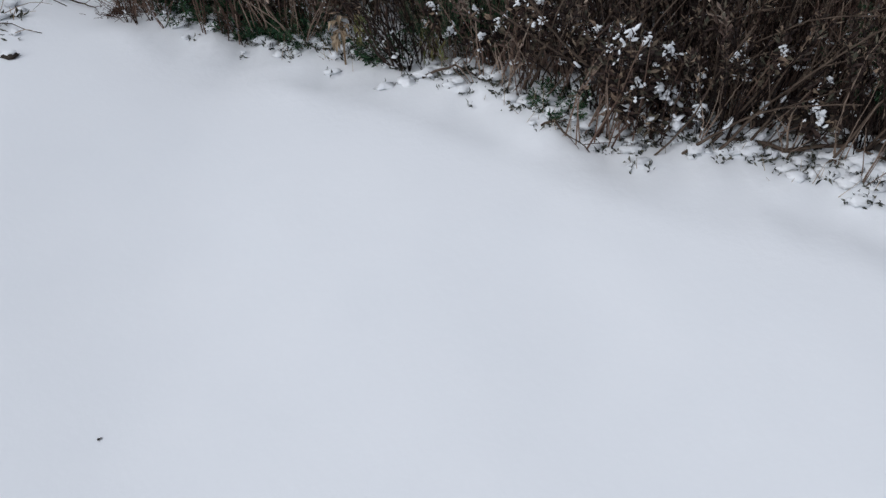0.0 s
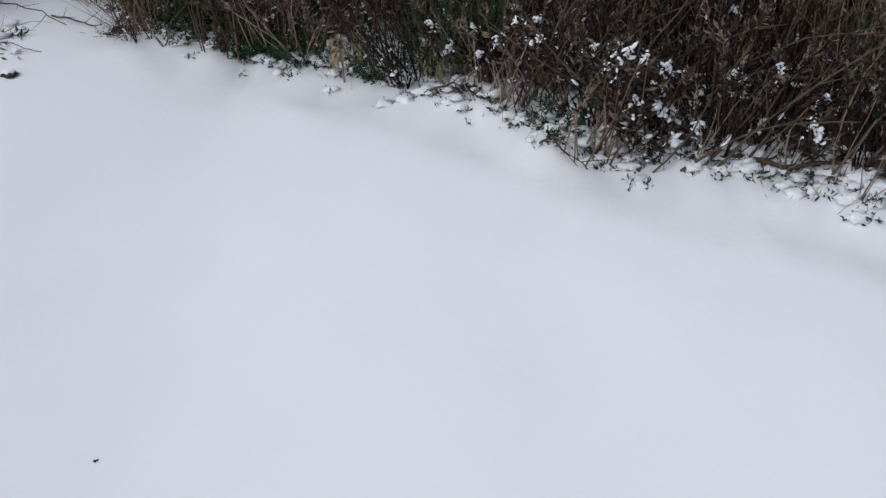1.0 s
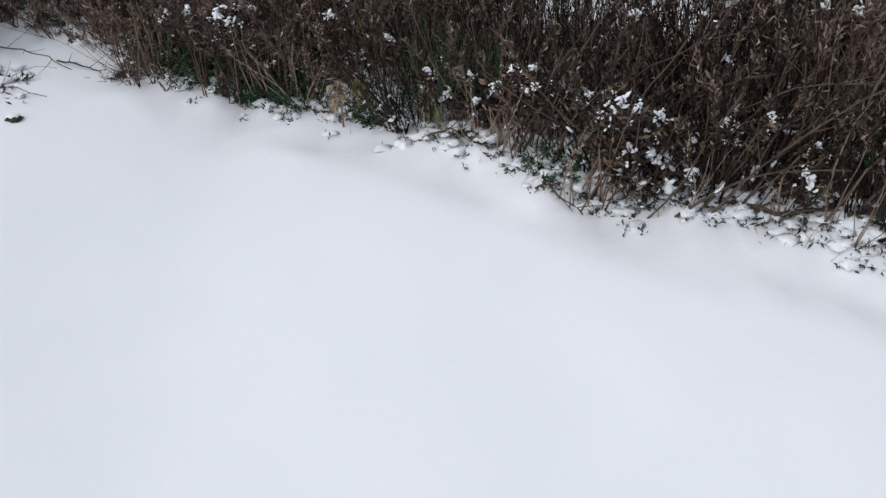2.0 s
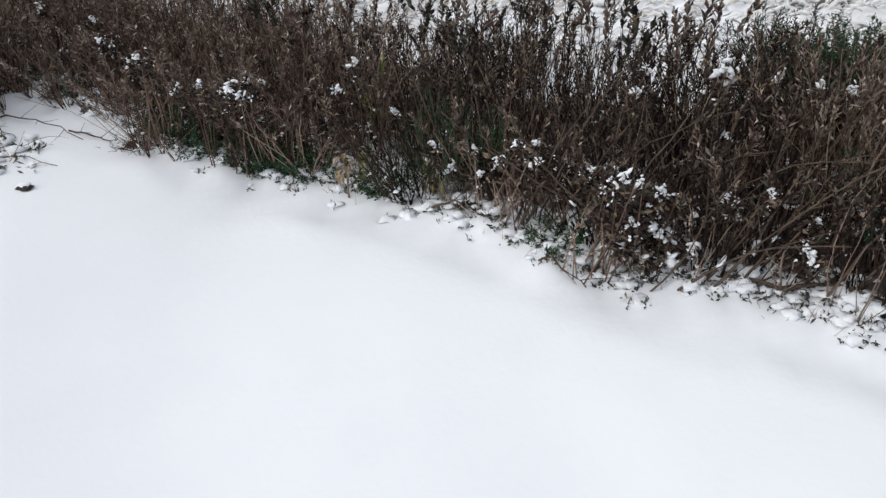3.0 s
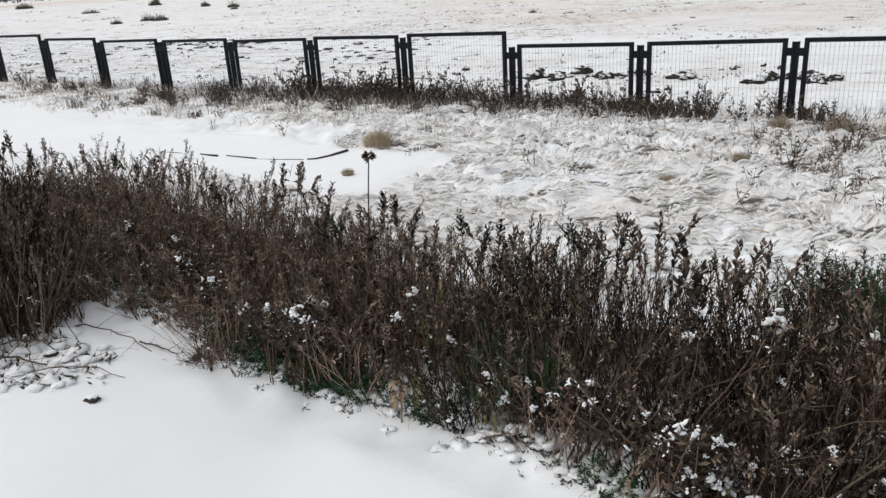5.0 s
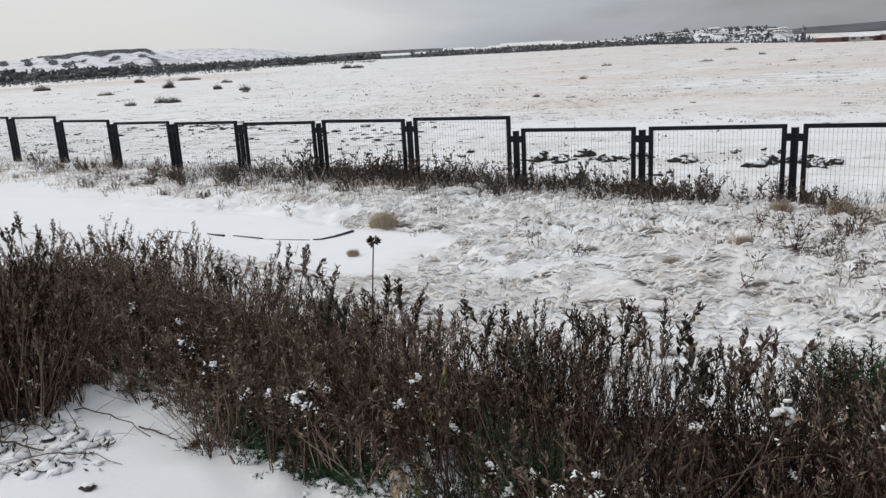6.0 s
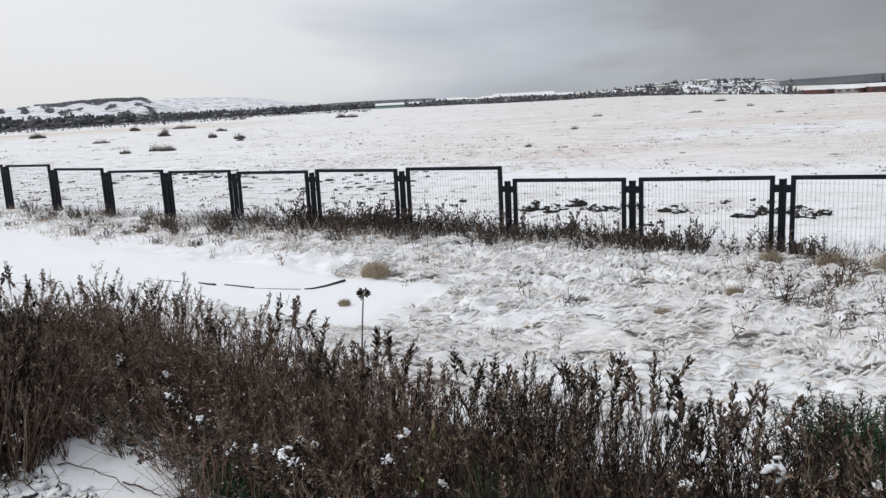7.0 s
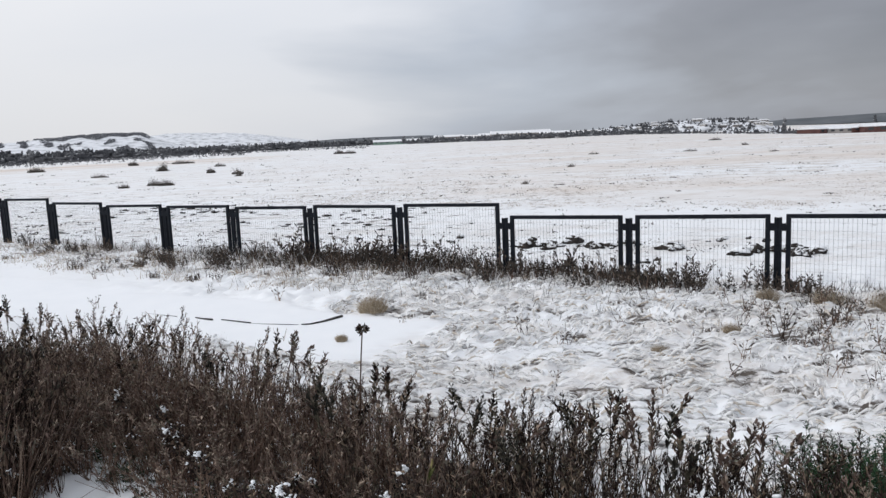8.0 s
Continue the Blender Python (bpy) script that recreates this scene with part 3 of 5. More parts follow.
def plant_bed():
    rng = random.Random(7)
    russet = prototypes(100, PALELEAF, BARK, "bushy shrub with dry russet leaves and woody stems in snow")
    dark = prototypes(120, LEAF, DARKBARK, "bushy shrub with wilted dark brown leaves and woody stems")
    x = -3.3
    while x < 3.1:
        ey = float(np.interp(x, EDGE_X, EDGE_Y))
        for row in (0.09, 0.21, 0.42, 0.66, 0.90, 1.12):
            if row < 0.1 and x > -0.9:
                continue
            px = x + 0.60 * row + rng.uniform(-0.07, 0.07)
            py = ey + 0.80 * row + rng.uniform(-0.05, 0.05)
            if row > 1.0 and rng.random() < (0.6 if x < -0.9 else 0.9 if x < 0.4 else 0.1):
                continue
            k = rng.uniform(0.86, 1.10) * (0.84 if row < 0.3 else 0.9 if row > 0.8 and x > -0.9 else 1.0)
            m_label = ""
            kind = russet if rng.random() < 1 - smooth(-0.9, 0.1, px - 0.5 * row) * 0.9 else dark
            place(rng.choice(kind), px, py, rng.uniform(0, 360), rng.uniform(0.9, 1.15), tallness(px - 0.3 * row) * k, m_label)
        x += 0.235
    # taller single shoots that stand out of the bed: foot and tip height
    shoots = [shrub(140 + i, 0.80, 0.09, 2, 118, 0.1, "tall_shoot", mat, 0.038, 0.0034, DARKBARK, 0.26, True) for i, mat in enumerate((PALELEAF, GREYLEAF, LEAF, PALELEAF))]
    for ob in shoots:
        tagged(ob, "tall leafy brown shoots standing above the shrub bed", "shrub", "tall shoots of the bed")
    tips = ((-2.78, 5.05, 1.09), (-3.05, 5.16, 1.15), (-2.74, 4.73, 1.06), (-2.54, 4.96, 0.94), (-2.34, 4.95, 0.99), (-2.05, 4.65, 1.03), (-1.95, 4.70, 0.99), (-1.67, 4.40, 1.01), (-1.64, 4.51, 0.97),
            (-1.27, 4.15, 0.97), (-1.03, 4.13, 1.03), (-0.94, 4.13, 1.04), (-0.74, 3.81, 1.04), (-0.51, 3.24, 1.08), (-0.28, 3.45, 1.00), (-0.33, 3.60, 1.02), (-0.16, 3.17, 0.96), (0.04, 3.30, 0.93),
            (0.14, 3.15, 0.95), (0.18, 2.90, 1.00), (0.41, 2.98, 0.94), (0.53, 2.90, 1.00), (0.63, 2.95, 1.02), (0.68, 2.90, 1.07), (0.69, 2.74, 1.09), (0.72, 2.55, 1.06), (0.85, 2.55, 1.03))
    more = ((0.97, 2.57, 1.06), (0.92, 2.34, 1.11), (0.29, 2.70, 0.96), (-0.41, 3.30, 1.08), (-1.05, 3.78, 0.97), (-1.38, 4.11, 0.96), (-2.54, 4.72, 0.91), (-1.80, 4.13, 0.97))
    n = 0
    for x, y, z in tips + more:
        g = height(x, y) - 0.01
        place(shoots[n % 4], x, y, rng.uniform(0, 360), 1.0, (z - g) / 0.80)
        n += 1
    # the large shrub beside the gap in the snow
    for px, py, t in ((-1.88, 3.24, 0.72), (-1.93, 3.12, 0.8), (-1.98, 3.0, 0.8), (-2.0, 3.24, 0.9), (-2.05, 3.1, 0.95), (-2.04, 2.94, 0.95), (-2.14, 3.16, 1.05), (-2.18, 3.0, 1.1), (-2.2, 2.84, 1.0),
                      (-2.32, 3.12, 1.2), (-2.36, 2.92, 1.2), (-2.5, 3.2, 1.25), (-2.5, 2.98, 1.3), (-2.02, 3.32, 1.0), (-2.2, 3.36, 1.1)):
        place(rng.choice(russet + dark), px, py, rng.uniform(0, 360), 1.1, t)


plant_bed()


# ---- plants and litter at the edge of the bed ----
def snowy_stem(x, y, z, r, rng):
    """A leaning leafy stem with a cap of snow on its top."""
    root = tagged(new("snow_topped_shrub"), "leafy brown shoots weighed down by a cap of snow", "shrub", "snow-topped shoots in the bed")
    g = height(x, y)
    wood, leaves, caps = Shape(), Shape(), Shape()
    top = Vector((0, 0, z - g))
    for i in range(7):
        base = Vector((rng.gauss(0, 0.05), 0.06 + abs(rng.gauss(0.05, 0.04)), -0.04))
        end = top + Vector((rng.gauss(0, r * 0.7), rng.gauss(0, r * 0.6), -rng.uniform(0, 0.04)))
        mid = base.lerp(end, 0.5) + Vector((rng.gauss(0, 0.02), rng.gauss(0, 0.02), 0.03))
        pts = [base, base.lerp(mid, 0.5), mid, mid.lerp(end, 0.55) + Vector((0, 0, 0.012)), end]
        wood.tube(pts, 0.003, 0.0012, 4)
        for j in range(14):
            q, d = at_line(pts, min(0.5 + 0.5 * rng.random(), 0.999))
            o = Vector((rng.gauss(0, 1), rng.gauss(0, 1), rng.gauss(0, 0.6))).normalized()
            wv = (d * 0.6 + o).normalized()
            leaves.leaf(q, wv, wv.orthogonal().normalized(), rng.uniform(0.02, 0.042), rng.uniform(0.008, 0.012), 0.3, rng.uniform(0, 0.4))
    r *= 0.85
    caps.snow_clump(top, r * 0.95, rng, 9, 0.55)
    caps.snow_clump(top + Vector((rng.gauss(0, r * 0.6), rng.gauss(0, r * 0.4), -r * 0.5)), r * 0.7, rng, 5, 0.8)
    part("snow_cap", caps, SNOW, root, "ragged cap of snow", True)
    bits = Shape()
    for i in range(7):
        o = Vector((rng.gauss(0, r * 1.0), rng.gauss(0, r * 0.7), rng.gauss(-1.4, 1.0) * r))
        bits.snow_clump(top + o, r * rng.uniform(0.25, 0.6), rng, rng.randint(1, 3), 0.9)
    part("caught_snow", bits, SNOW, root, "small bits of caught snow", True, kind="stuff")
    part("wood", wood, BARK, root, kind="stuff")
    part("foliage", leaves, LEAF, root, kind="stuff")
    root.location = (x, y, g)
    return root


def edge_plants():
    rng = random.Random(21)
    for x, y, z, r in ((0.62, 1.69, 0.55, 0.04), (0.70, 1.70, 0.53, 0.045), (0.78, 1.72, 0.56, 0.04), (0.58, 1.70, 0.68, 0.035), (0.66, 1.72, 0.75, 0.03), (0.86, 1.74, 0.70, 0.03), (0.95, 1.70, 0.55, 0.04), (0.536, 1.674, 0.835, 0.036), (0.60, 1.72, 0.79, 0.030), (0.49, 1.70, 0.79, 0.022), (0.96, 2.10, 0.93, 0.058), (1.28, 2.10, 0.85, 0.036), (0.69, 2.10, 0.89, 0.032), (0.78, 2.30, 0.87, 0.026), (1.18, 2.20, 0.85, 0.03), (1.259, 1.722, 0.608, 0.042), (0.366, 1.995, 0.727, 0.030),
                       (1.317, 1.972, 0.568, 0.025), (-0.983, 2.687, 0.938, 0.032), (-0.645, 2.524, 0.855, 0.036), (-0.60, 2.50, 0.83, 0.035), (-0.75, 2.56, 0.86, 0.028),
                       (0.72, 1.78, 0.56, 0.045), (0.66, 1.74, 0.62, 0.042), (0.80, 1.80, 0.60, 0.040), (0.56, 1.72, 0.58, 0.040), (0.92, 1.79, 0.63, 0.040), (0.70, 1.80, 0.70, 0.030),
                       (-0.20, 2.60, 0.88, 0.035), (-0.27, 2.55, 0.80, 0.032), (0.05, 2.32, 0.66, 0.032), (0.12, 2.27, 0.60, 0.036), (0.20, 2.16, 0.62, 0.026), (-1.12, 2.98, 0.82, 0.03), (-1.25, 3.1, 0.88, 0.03),
                       (-0.88, 2.75, 0.78, 0.03), (1.45, 2.2, 0.78, 0.035), (1.05, 2.35, 0.80, 0.03), (0.98, 2.1, 0.72, 0.028)):
        snowy_stem(x, y, z, r, rng)
    for i in range(34):
        x = rng.uniform(-1.75, 1.25)
        y = float(np.interp(x, EDGE_X, EDGE_Y)) + rng.uniform(0.05, 0.35)
        snowy_stem(x, y, height(x, y) + rng.uniform(0.10, 0.36), rng.uniform(0.016, 0.032), rng)
    # evergreen undergrowth
    greens = [low_green(300 + i, h, w, n) for i, (h, w, n) in enumerate(((0.16, 0.15, 30), (0.19, 0.17, 34), (0.40, 0.34, 96)))]
    for ob in greens:
        tagged(ob, "dark green feathery evergreen shrub at the edge of snow", "shrub", "evergreens in the bed")
    used = []
    for x in (-1.0, -0.92, -0.84, -0.74, -0.66, -0.58, -0.5, -0.42, -0.33, -0.1, 0.42, -1.5, -1.72):
        y = float(np.interp(x, EDGE_X, EDGE_Y)) + rng.uniform(0.05, 0.11)
        place(greens[0] if rng.random() < 0.5 and 1 in used else greens[1], x, y, rng.uniform(0, 360), rng.uniform(0.8, 1.1), rng.uniform(0.7, 1.15))
        used.append(1)
    place(greens[0], -0.85, 2.86, 40, 1, 1)
    for x, y, t, w in ((1.50, 2.62, 0.85, 0.9), (1.66, 2.62, 0.95, 0.9), (1.82, 2.6, 0.95, 0.9), (1.62, 2.9, 0.95, 0.9), (1.78, 2.95, 0.95, 0.9), (1.95, 2.85, 1.0, 1.0), (2.1, 2.7, 1.0, 1.0), (1.95, 3.1, 0.95, 0.9),
                       (0.09, 2.36, 0.95, 0.42), (0.22, 2.32, 0.85, 0.36), (1.38, 1.75, 0.8, 0.6)):
        place(greens[2], x, y, rng.uniform(0, 360), w, t)
    # yellow-green shoots
    for i, (x, y, h) in enumerate(((-0.21, 2.46, 0.24), (0.05, 2.27, 0.20), (-0.16, 2.72, 0.40))):
        ob = shrub(400 + i, h * 0.9, 0.10, 6, 90, 0.3, "leafy_shoot", LIMELEAF, 0.032, 0.0018)
        tagged(ob, "yellow-green leafy shoots among brown stems", "shrub", "pale shoots in the bed")
        ob.location = (x, y, height(x, y))
    # withered rosette
    s = Shape()
    for i in range(22):
        w = rng.uniform(0, 6.28)
        d = Vector((math.cos(w), math.sin(w), rng.uniform(-0.9, 0.6))).normalized()
        q = Vector((rng.gauss(0, 0.006), rng.gauss(0, 0.006), rng.uniform(0.10, 0.17)))
        s.leaf(q, d, d.cross(Vector((0, 0, 1))).normalized(), rng.uniform(0.035, 0.07), rng.uniform(0.010, 0.016), 0.5, rng.uniform(0.3, 0.8))
    s.tube([(0, 0, -0.03), (0.006, 0.0, 0.08), (0, 0, 0.175)], 0.004, 0.003, 5)
    ob = single("withered_plant", s, STRAW, "withered straw-coloured plant with drooping leaves", "plant")
    ob.location = (-0.27, 2.40, height(-0.27, 2.40))
    # long bare arching branches
    for i in range(26):
        x = rng.uniform(-1.2, 1.35) if i > 16 else rng.uniform(0.3, 1.25)
        y = float(np.interp(x, EDGE_X, EDGE_Y)) + rng.uniform(0.04, 0.22)
        side = rng.choice((-1, 1, 1))
        way = (side * rng.uniform(0.3, 1.2), rng.uniform(-0.25, 0.15), 1)
        far = rng.uniform(0.45, 0.85)
        if i < 6:
            # boughs that lean over the snow-laden shoots
            x, y, way, far = 0.60 + 0.06 * i, 1.66 - 0.01 * i, (0.75 + 0.1 * (i % 3), 0.12, 0.75), 0.50 + 0.06 * (i % 4)
        pts = bend((0, 0, -0.04), way, far, 9, rng, 0.03, 0.12, rng.uniform(0, 0.3))
        s = Shape()
        s.tube(pts, rng.uniform(0.003, 0.006), 0.0015, 6)
        for _ in range(3):
            q, d = at_line(pts, rng.uniform(0.4, 0.95))
            s.tube(bend(q, d + Vector((rng.gauss(0, 0.6), rng.gauss(0, 0.6), 0.2)), rng.uniform(0.08, 0.2), 4, rng), 0.002, 0.0008, 4)
        root = tagged(new("arching_branch"), "bare brown arching branch rooted in the shrub bed", "branch", "arching branches")
        part("wood", s, BARE, root, soft=True)
        c = Shape()
        t = rng.uniform(0.15, 0.5)
        for _ in range(rng.choice((0, 0, 1, 2))):
            q, d = at_line(pts, t)
            if d.z < 0.8:
                c.drape(q + Vector((0, 0, 0.004)), d, rng.uniform(0.014, 0.030), rng.uniform(0.0035, 0.007), rng.uniform(0.003, 0.006), rng)
            t += rng.uniform(0.012, 0.045)
        if c.v:
            part("snow_ridge", c, SNOW, root, "ridge of snow on the wood", True, kind="stuff")
        root.location = (x, y, height(x, y))
    # sticks lying on the snow
    for i, (x0, y0, x1, y1, r, lift) in enumerate(((0.84, 1.69, 1.28, 1.44, 0.008, 0.02), (-1.74, 3.04, -1.34, 2.84, 0.0035, 0.03), (-2.1, 2.72, -1.66, 2.66, 0.006, 0.03), (-1.75, 2.62, -1.36, 2.60, 0.0025, 0.03), (-1.9, 2.9, -1.72, 2.62, 0.003, 0.04), (-1.82, 3.1, -1.6, 2.78, 0.003, 0.06),
                                                   (-1.4, 2.90, -1.2, 2.80, 0.004, 0.012), (0.0, 2.22, 0.22, 2.1, 0.005, 0.03), (0.33, 1.85, 0.47, 1.72, 0.004, 0.03), (-2.0, 2.84, -1.70, 2.80, 0.004, 0.05))):
        pts = []
        for j in range(9):
            t = j / 8
            x, y = x0 + (x1 - x0) * t + rng.gauss(0, 0.008), y0 + (y1 - y0) * t + rng.gauss(0, 0.008)
            pts.append(Vector((x, y, height(x, y) + lift * math.sin(math.pi * t) * rng.uniform(0.7, 1.2) + r * 0.4)))
        s = Shape()
        s.tube(pts, r, r * 0.5, 6)
        for _ in range(4):
            q, d = at_line(pts, rng.uniform(0.2, 0.95))
            s.tube(bend(q, d + Vector((rng.gauss(0, 0.6), rng.gauss(0, 0.6), 0.4)), rng.uniform(0.05, 0.16), 4, rng), r * 0.4, r * 0.15, 4)
        single("fallen_branch", s, BARE, "thin brown branch lying on the snow", "branch", "sticks on the snow", soft=True)
    # dark clods half buried
    for x, y, r in ((-1.41, 2.42, 0.030), (-1.62, 2.53, 0.032), (-1.72, 2.76, 0.030), (-1.85, 2.60, 0.03)):
        root = tagged(new("soil_clod"), "dark clod of soil half buried in snow", "clod", "clods at the bed edge")
        s = Shape()
        s.lump((0, 0, 0.0), r, r * 0.7, r * 0.45, rng, 6, 12, 0.45)
        part("clod", s, SOIL, root, soft=True)
        c = Shape()
        c.lump((-r * 0.1, r * 0.12, r * 0.26), r * 0.95, r * 0.65, r * 0.34, rng, 6, 12, 0.5)
        part("snow_cap", c, SNOW, root, "cap of snow", True)
        root.location = (x, y, height(x, y) + r * 0.1)
    # brown fibrous root clump
    s = Shape()
    for i in range(140):
        w = rng.uniform(0, 6.28)
        p = Vector((rng.gauss(0, 0.05), rng.gauss(0, 0.022), 0))
        d = Vector((math.cos(w), math.sin(w) * 0.6, rng.uniform(0.1, 0.7)))
        s.tube(bend(p, d, rng.uniform(0.03, 0.075), 3, rng, 0, 0.3, 0.5), 0.0016, 0.0006, 3)
    ob = single("root_clump", s, BARK, "brown fibrous clump of roots lying on snow", "plant litter")
    ob.location = (-1.15, 2.80, height(-1.15, 2.80))
    # long dry stems that hang out of the shrub over the snow
    for i in range(34):
        x, y = rng.uniform(-2.15, -1.84), rng.uniform(2.94, 3.26)
        s = Shape()
        s.tube(bend((0, 0, -0.02), (rng.uniform(-0.2, 0.7), rng.uniform(-0.7, 0.2), 1), rng.uniform(0.22, 0.48), 7, rng, 0, 0.10, rng.uniform(0.1, 0.5)), 0.0022, 0.0008, 4)
        ob = single("dry_plant", s, BARE, "thin dry plant hanging out over the snow", "plant", "dry plants beside the gap")
        ob.location = (x, y, height(x, y))
    # single speck of soil out on the clean snow
    s = Shape()
    s.lump((0, 0, 0), 0.0036, 0.003, 0.0025, rng, 4, 8, 0.6)
    s.lump((0.004, 0.003, -0.001), 0.0025, 0.002, 0.002, rng, 4, 8, 0.6)
    ob = single("soil_crumb", s, SOIL, "tiny dark crumb of soil on clean snow", "crumb")
    ob.location = (-0.76, 0.851, height(-0.76, 0.851) + 0.002)
    # low weeds and snow lumps along the edge
    weeds, lumps, stalks = Shape(), Shape(), Shape()
    for i in range(640):
        x = rng.uniform(-1.9, 1.35)
        y = float(np.interp(x, EDGE_X, EDGE_Y)) + rng.gauss(0.045, 0.065)
        g = height(x, y)
        p = Vector((x, y, g))
        for j in range(rng.randint(5, 13)):
            d = Vector((rng.gauss(0, 1), rng.gauss(0, 1), rng.uniform(0.2, 1.4))).normalized()
            weeds.leaf(p + Vector((rng.gauss(0, 0.012), rng.gauss(0, 0.012), 0)), d, d.orthogonal().normalized(), rng.uniform(0.010, 0.028), rng.uniform(0.004, 0.008), 0.3, 0.3)
        if rng.random() < 0.85:
            k = rng.uniform(0.35, 1.0)
            lumps.lump((x + rng.gauss(0, 0.02), y + rng.gauss(0, 0.02) + 0.02, g + 0.004), 0.036 * k, 0.027 * k, 0.018 * k, rng, 4, 8, 0.9)
    for i in range(70):
        # snowy litter in front of the large shrub
        x, y = rng.uniform(-2.1, -1.45), rng.uniform(2.5, 3.0)
        if (x + 1.45) * 0.55 + (y - 2.5) > 0.24 and y > 2.75 and x > -1.7:
            continue
        g = height(x, y)
        for j in range(rng.randint(2, 6)):
            d = Vector((rng.gauss(0, 1), rng.gauss(0, 1), rng.uniform(0.1, 0.8))).normalized()
            weeds.leaf(Vector((x + rng.gauss(0, 0.02), y + rng.gauss(0, 0.02), g)), d, d.orthogonal().normalized(), rng.uniform(0.02, 0.05), rng.uniform(0.006, 0.012), 0.3, 0.3)
        stalks.tube(bend((x, y, g), (rng.gauss(0, 1), rng.gauss(0, 1), 0.5), rng.uniform(0.06, 0.2), 5, rng, 0, 0.12, 0.3), 0.0018, 0.0007, 3)
        k = rng.uniform(0.5, 1.3)
        lumps.lump((x + rng.gauss(0, 0.03), y + rng.gauss(0, 0.03), g + 0.004), 0.036 * k, 0.027 * k, 0.018 * k, rng, 4, 8, 0.9)
    for i in range(60):
        x = rng.uniform(-0.5, 1.5)
        y = float(np.interp(x, EDGE_X, EDGE_Y)) - abs(rng.gauss(0.0, 0.06))
        stalks.tube(bend((x, y, height(x, y) - 0.01), (rng.gauss(0, 0.4), rng.gauss(0, 0.4), 1), rng.uniform(0.03, 0.10), 4, rng), 0.0012, 0.0005, 3)
    single("low_weeds", weeds, GREYWEED, "low grey-green weeds poking through snow at the bed edge", "weeds", kind="stuff")
    single("snow_lumps", lumps, SNOW, "small lumps of snow resting on low weeds", "snow", kind="stuff", soft=True)
    single("dry_stems", stalks, STRAW, "thin dry grass stems standing in the snow", "grass", kind="stuff")
    # tall seed head above the bed
    root = tagged(new("seed_head_stalk"), "tall dark stalk with a round leafy seed head", "plant")
    x, y = -0.392, 3.27
    g = height(x, y)
    s = Shape()
    pts = [Vector((-0.05 + 0.045 * t * t, 0.01 * math.sin(3 * t), -0.03 + (1.27 - g) * t)) for t in (0, 0.15, 0.3, 0.5, 0.7, 0.85, 1)]
    s.tube(pts, 0.0045, 0.003, 6)
    part("stalk", s, BARK, root)
    s = Shape()
    for i in range(70):
        d = Vector((rng.gauss(0, 1), rng.gauss(0, 1), rng.uniform(-0.5, 1.2))).normalized()
        s.leaf(pts[-1] + d * 0.006, d, d.orthogonal().normalized(), rng.uniform(0.018, 0.034), 0.010, 0.3, 0.1)
    part("seed_head", s, LEAF, root, "round cluster of dark leaves")
    root.location = (x, y, g)


edge_plants()


# ---- rough grass between the bed and the fence ----
def rough_grass(x, y):
    """Whether the rough grass grows here."""
    k, off = along_fence(x, y)
    if bed(x, y) < 1.2 or off > -0.1 or path_amount(x, y) > 0.3 or (k > 2.6 and off < -1.9):
        return False
    return abs(x) < 1.2 + y * 0.62


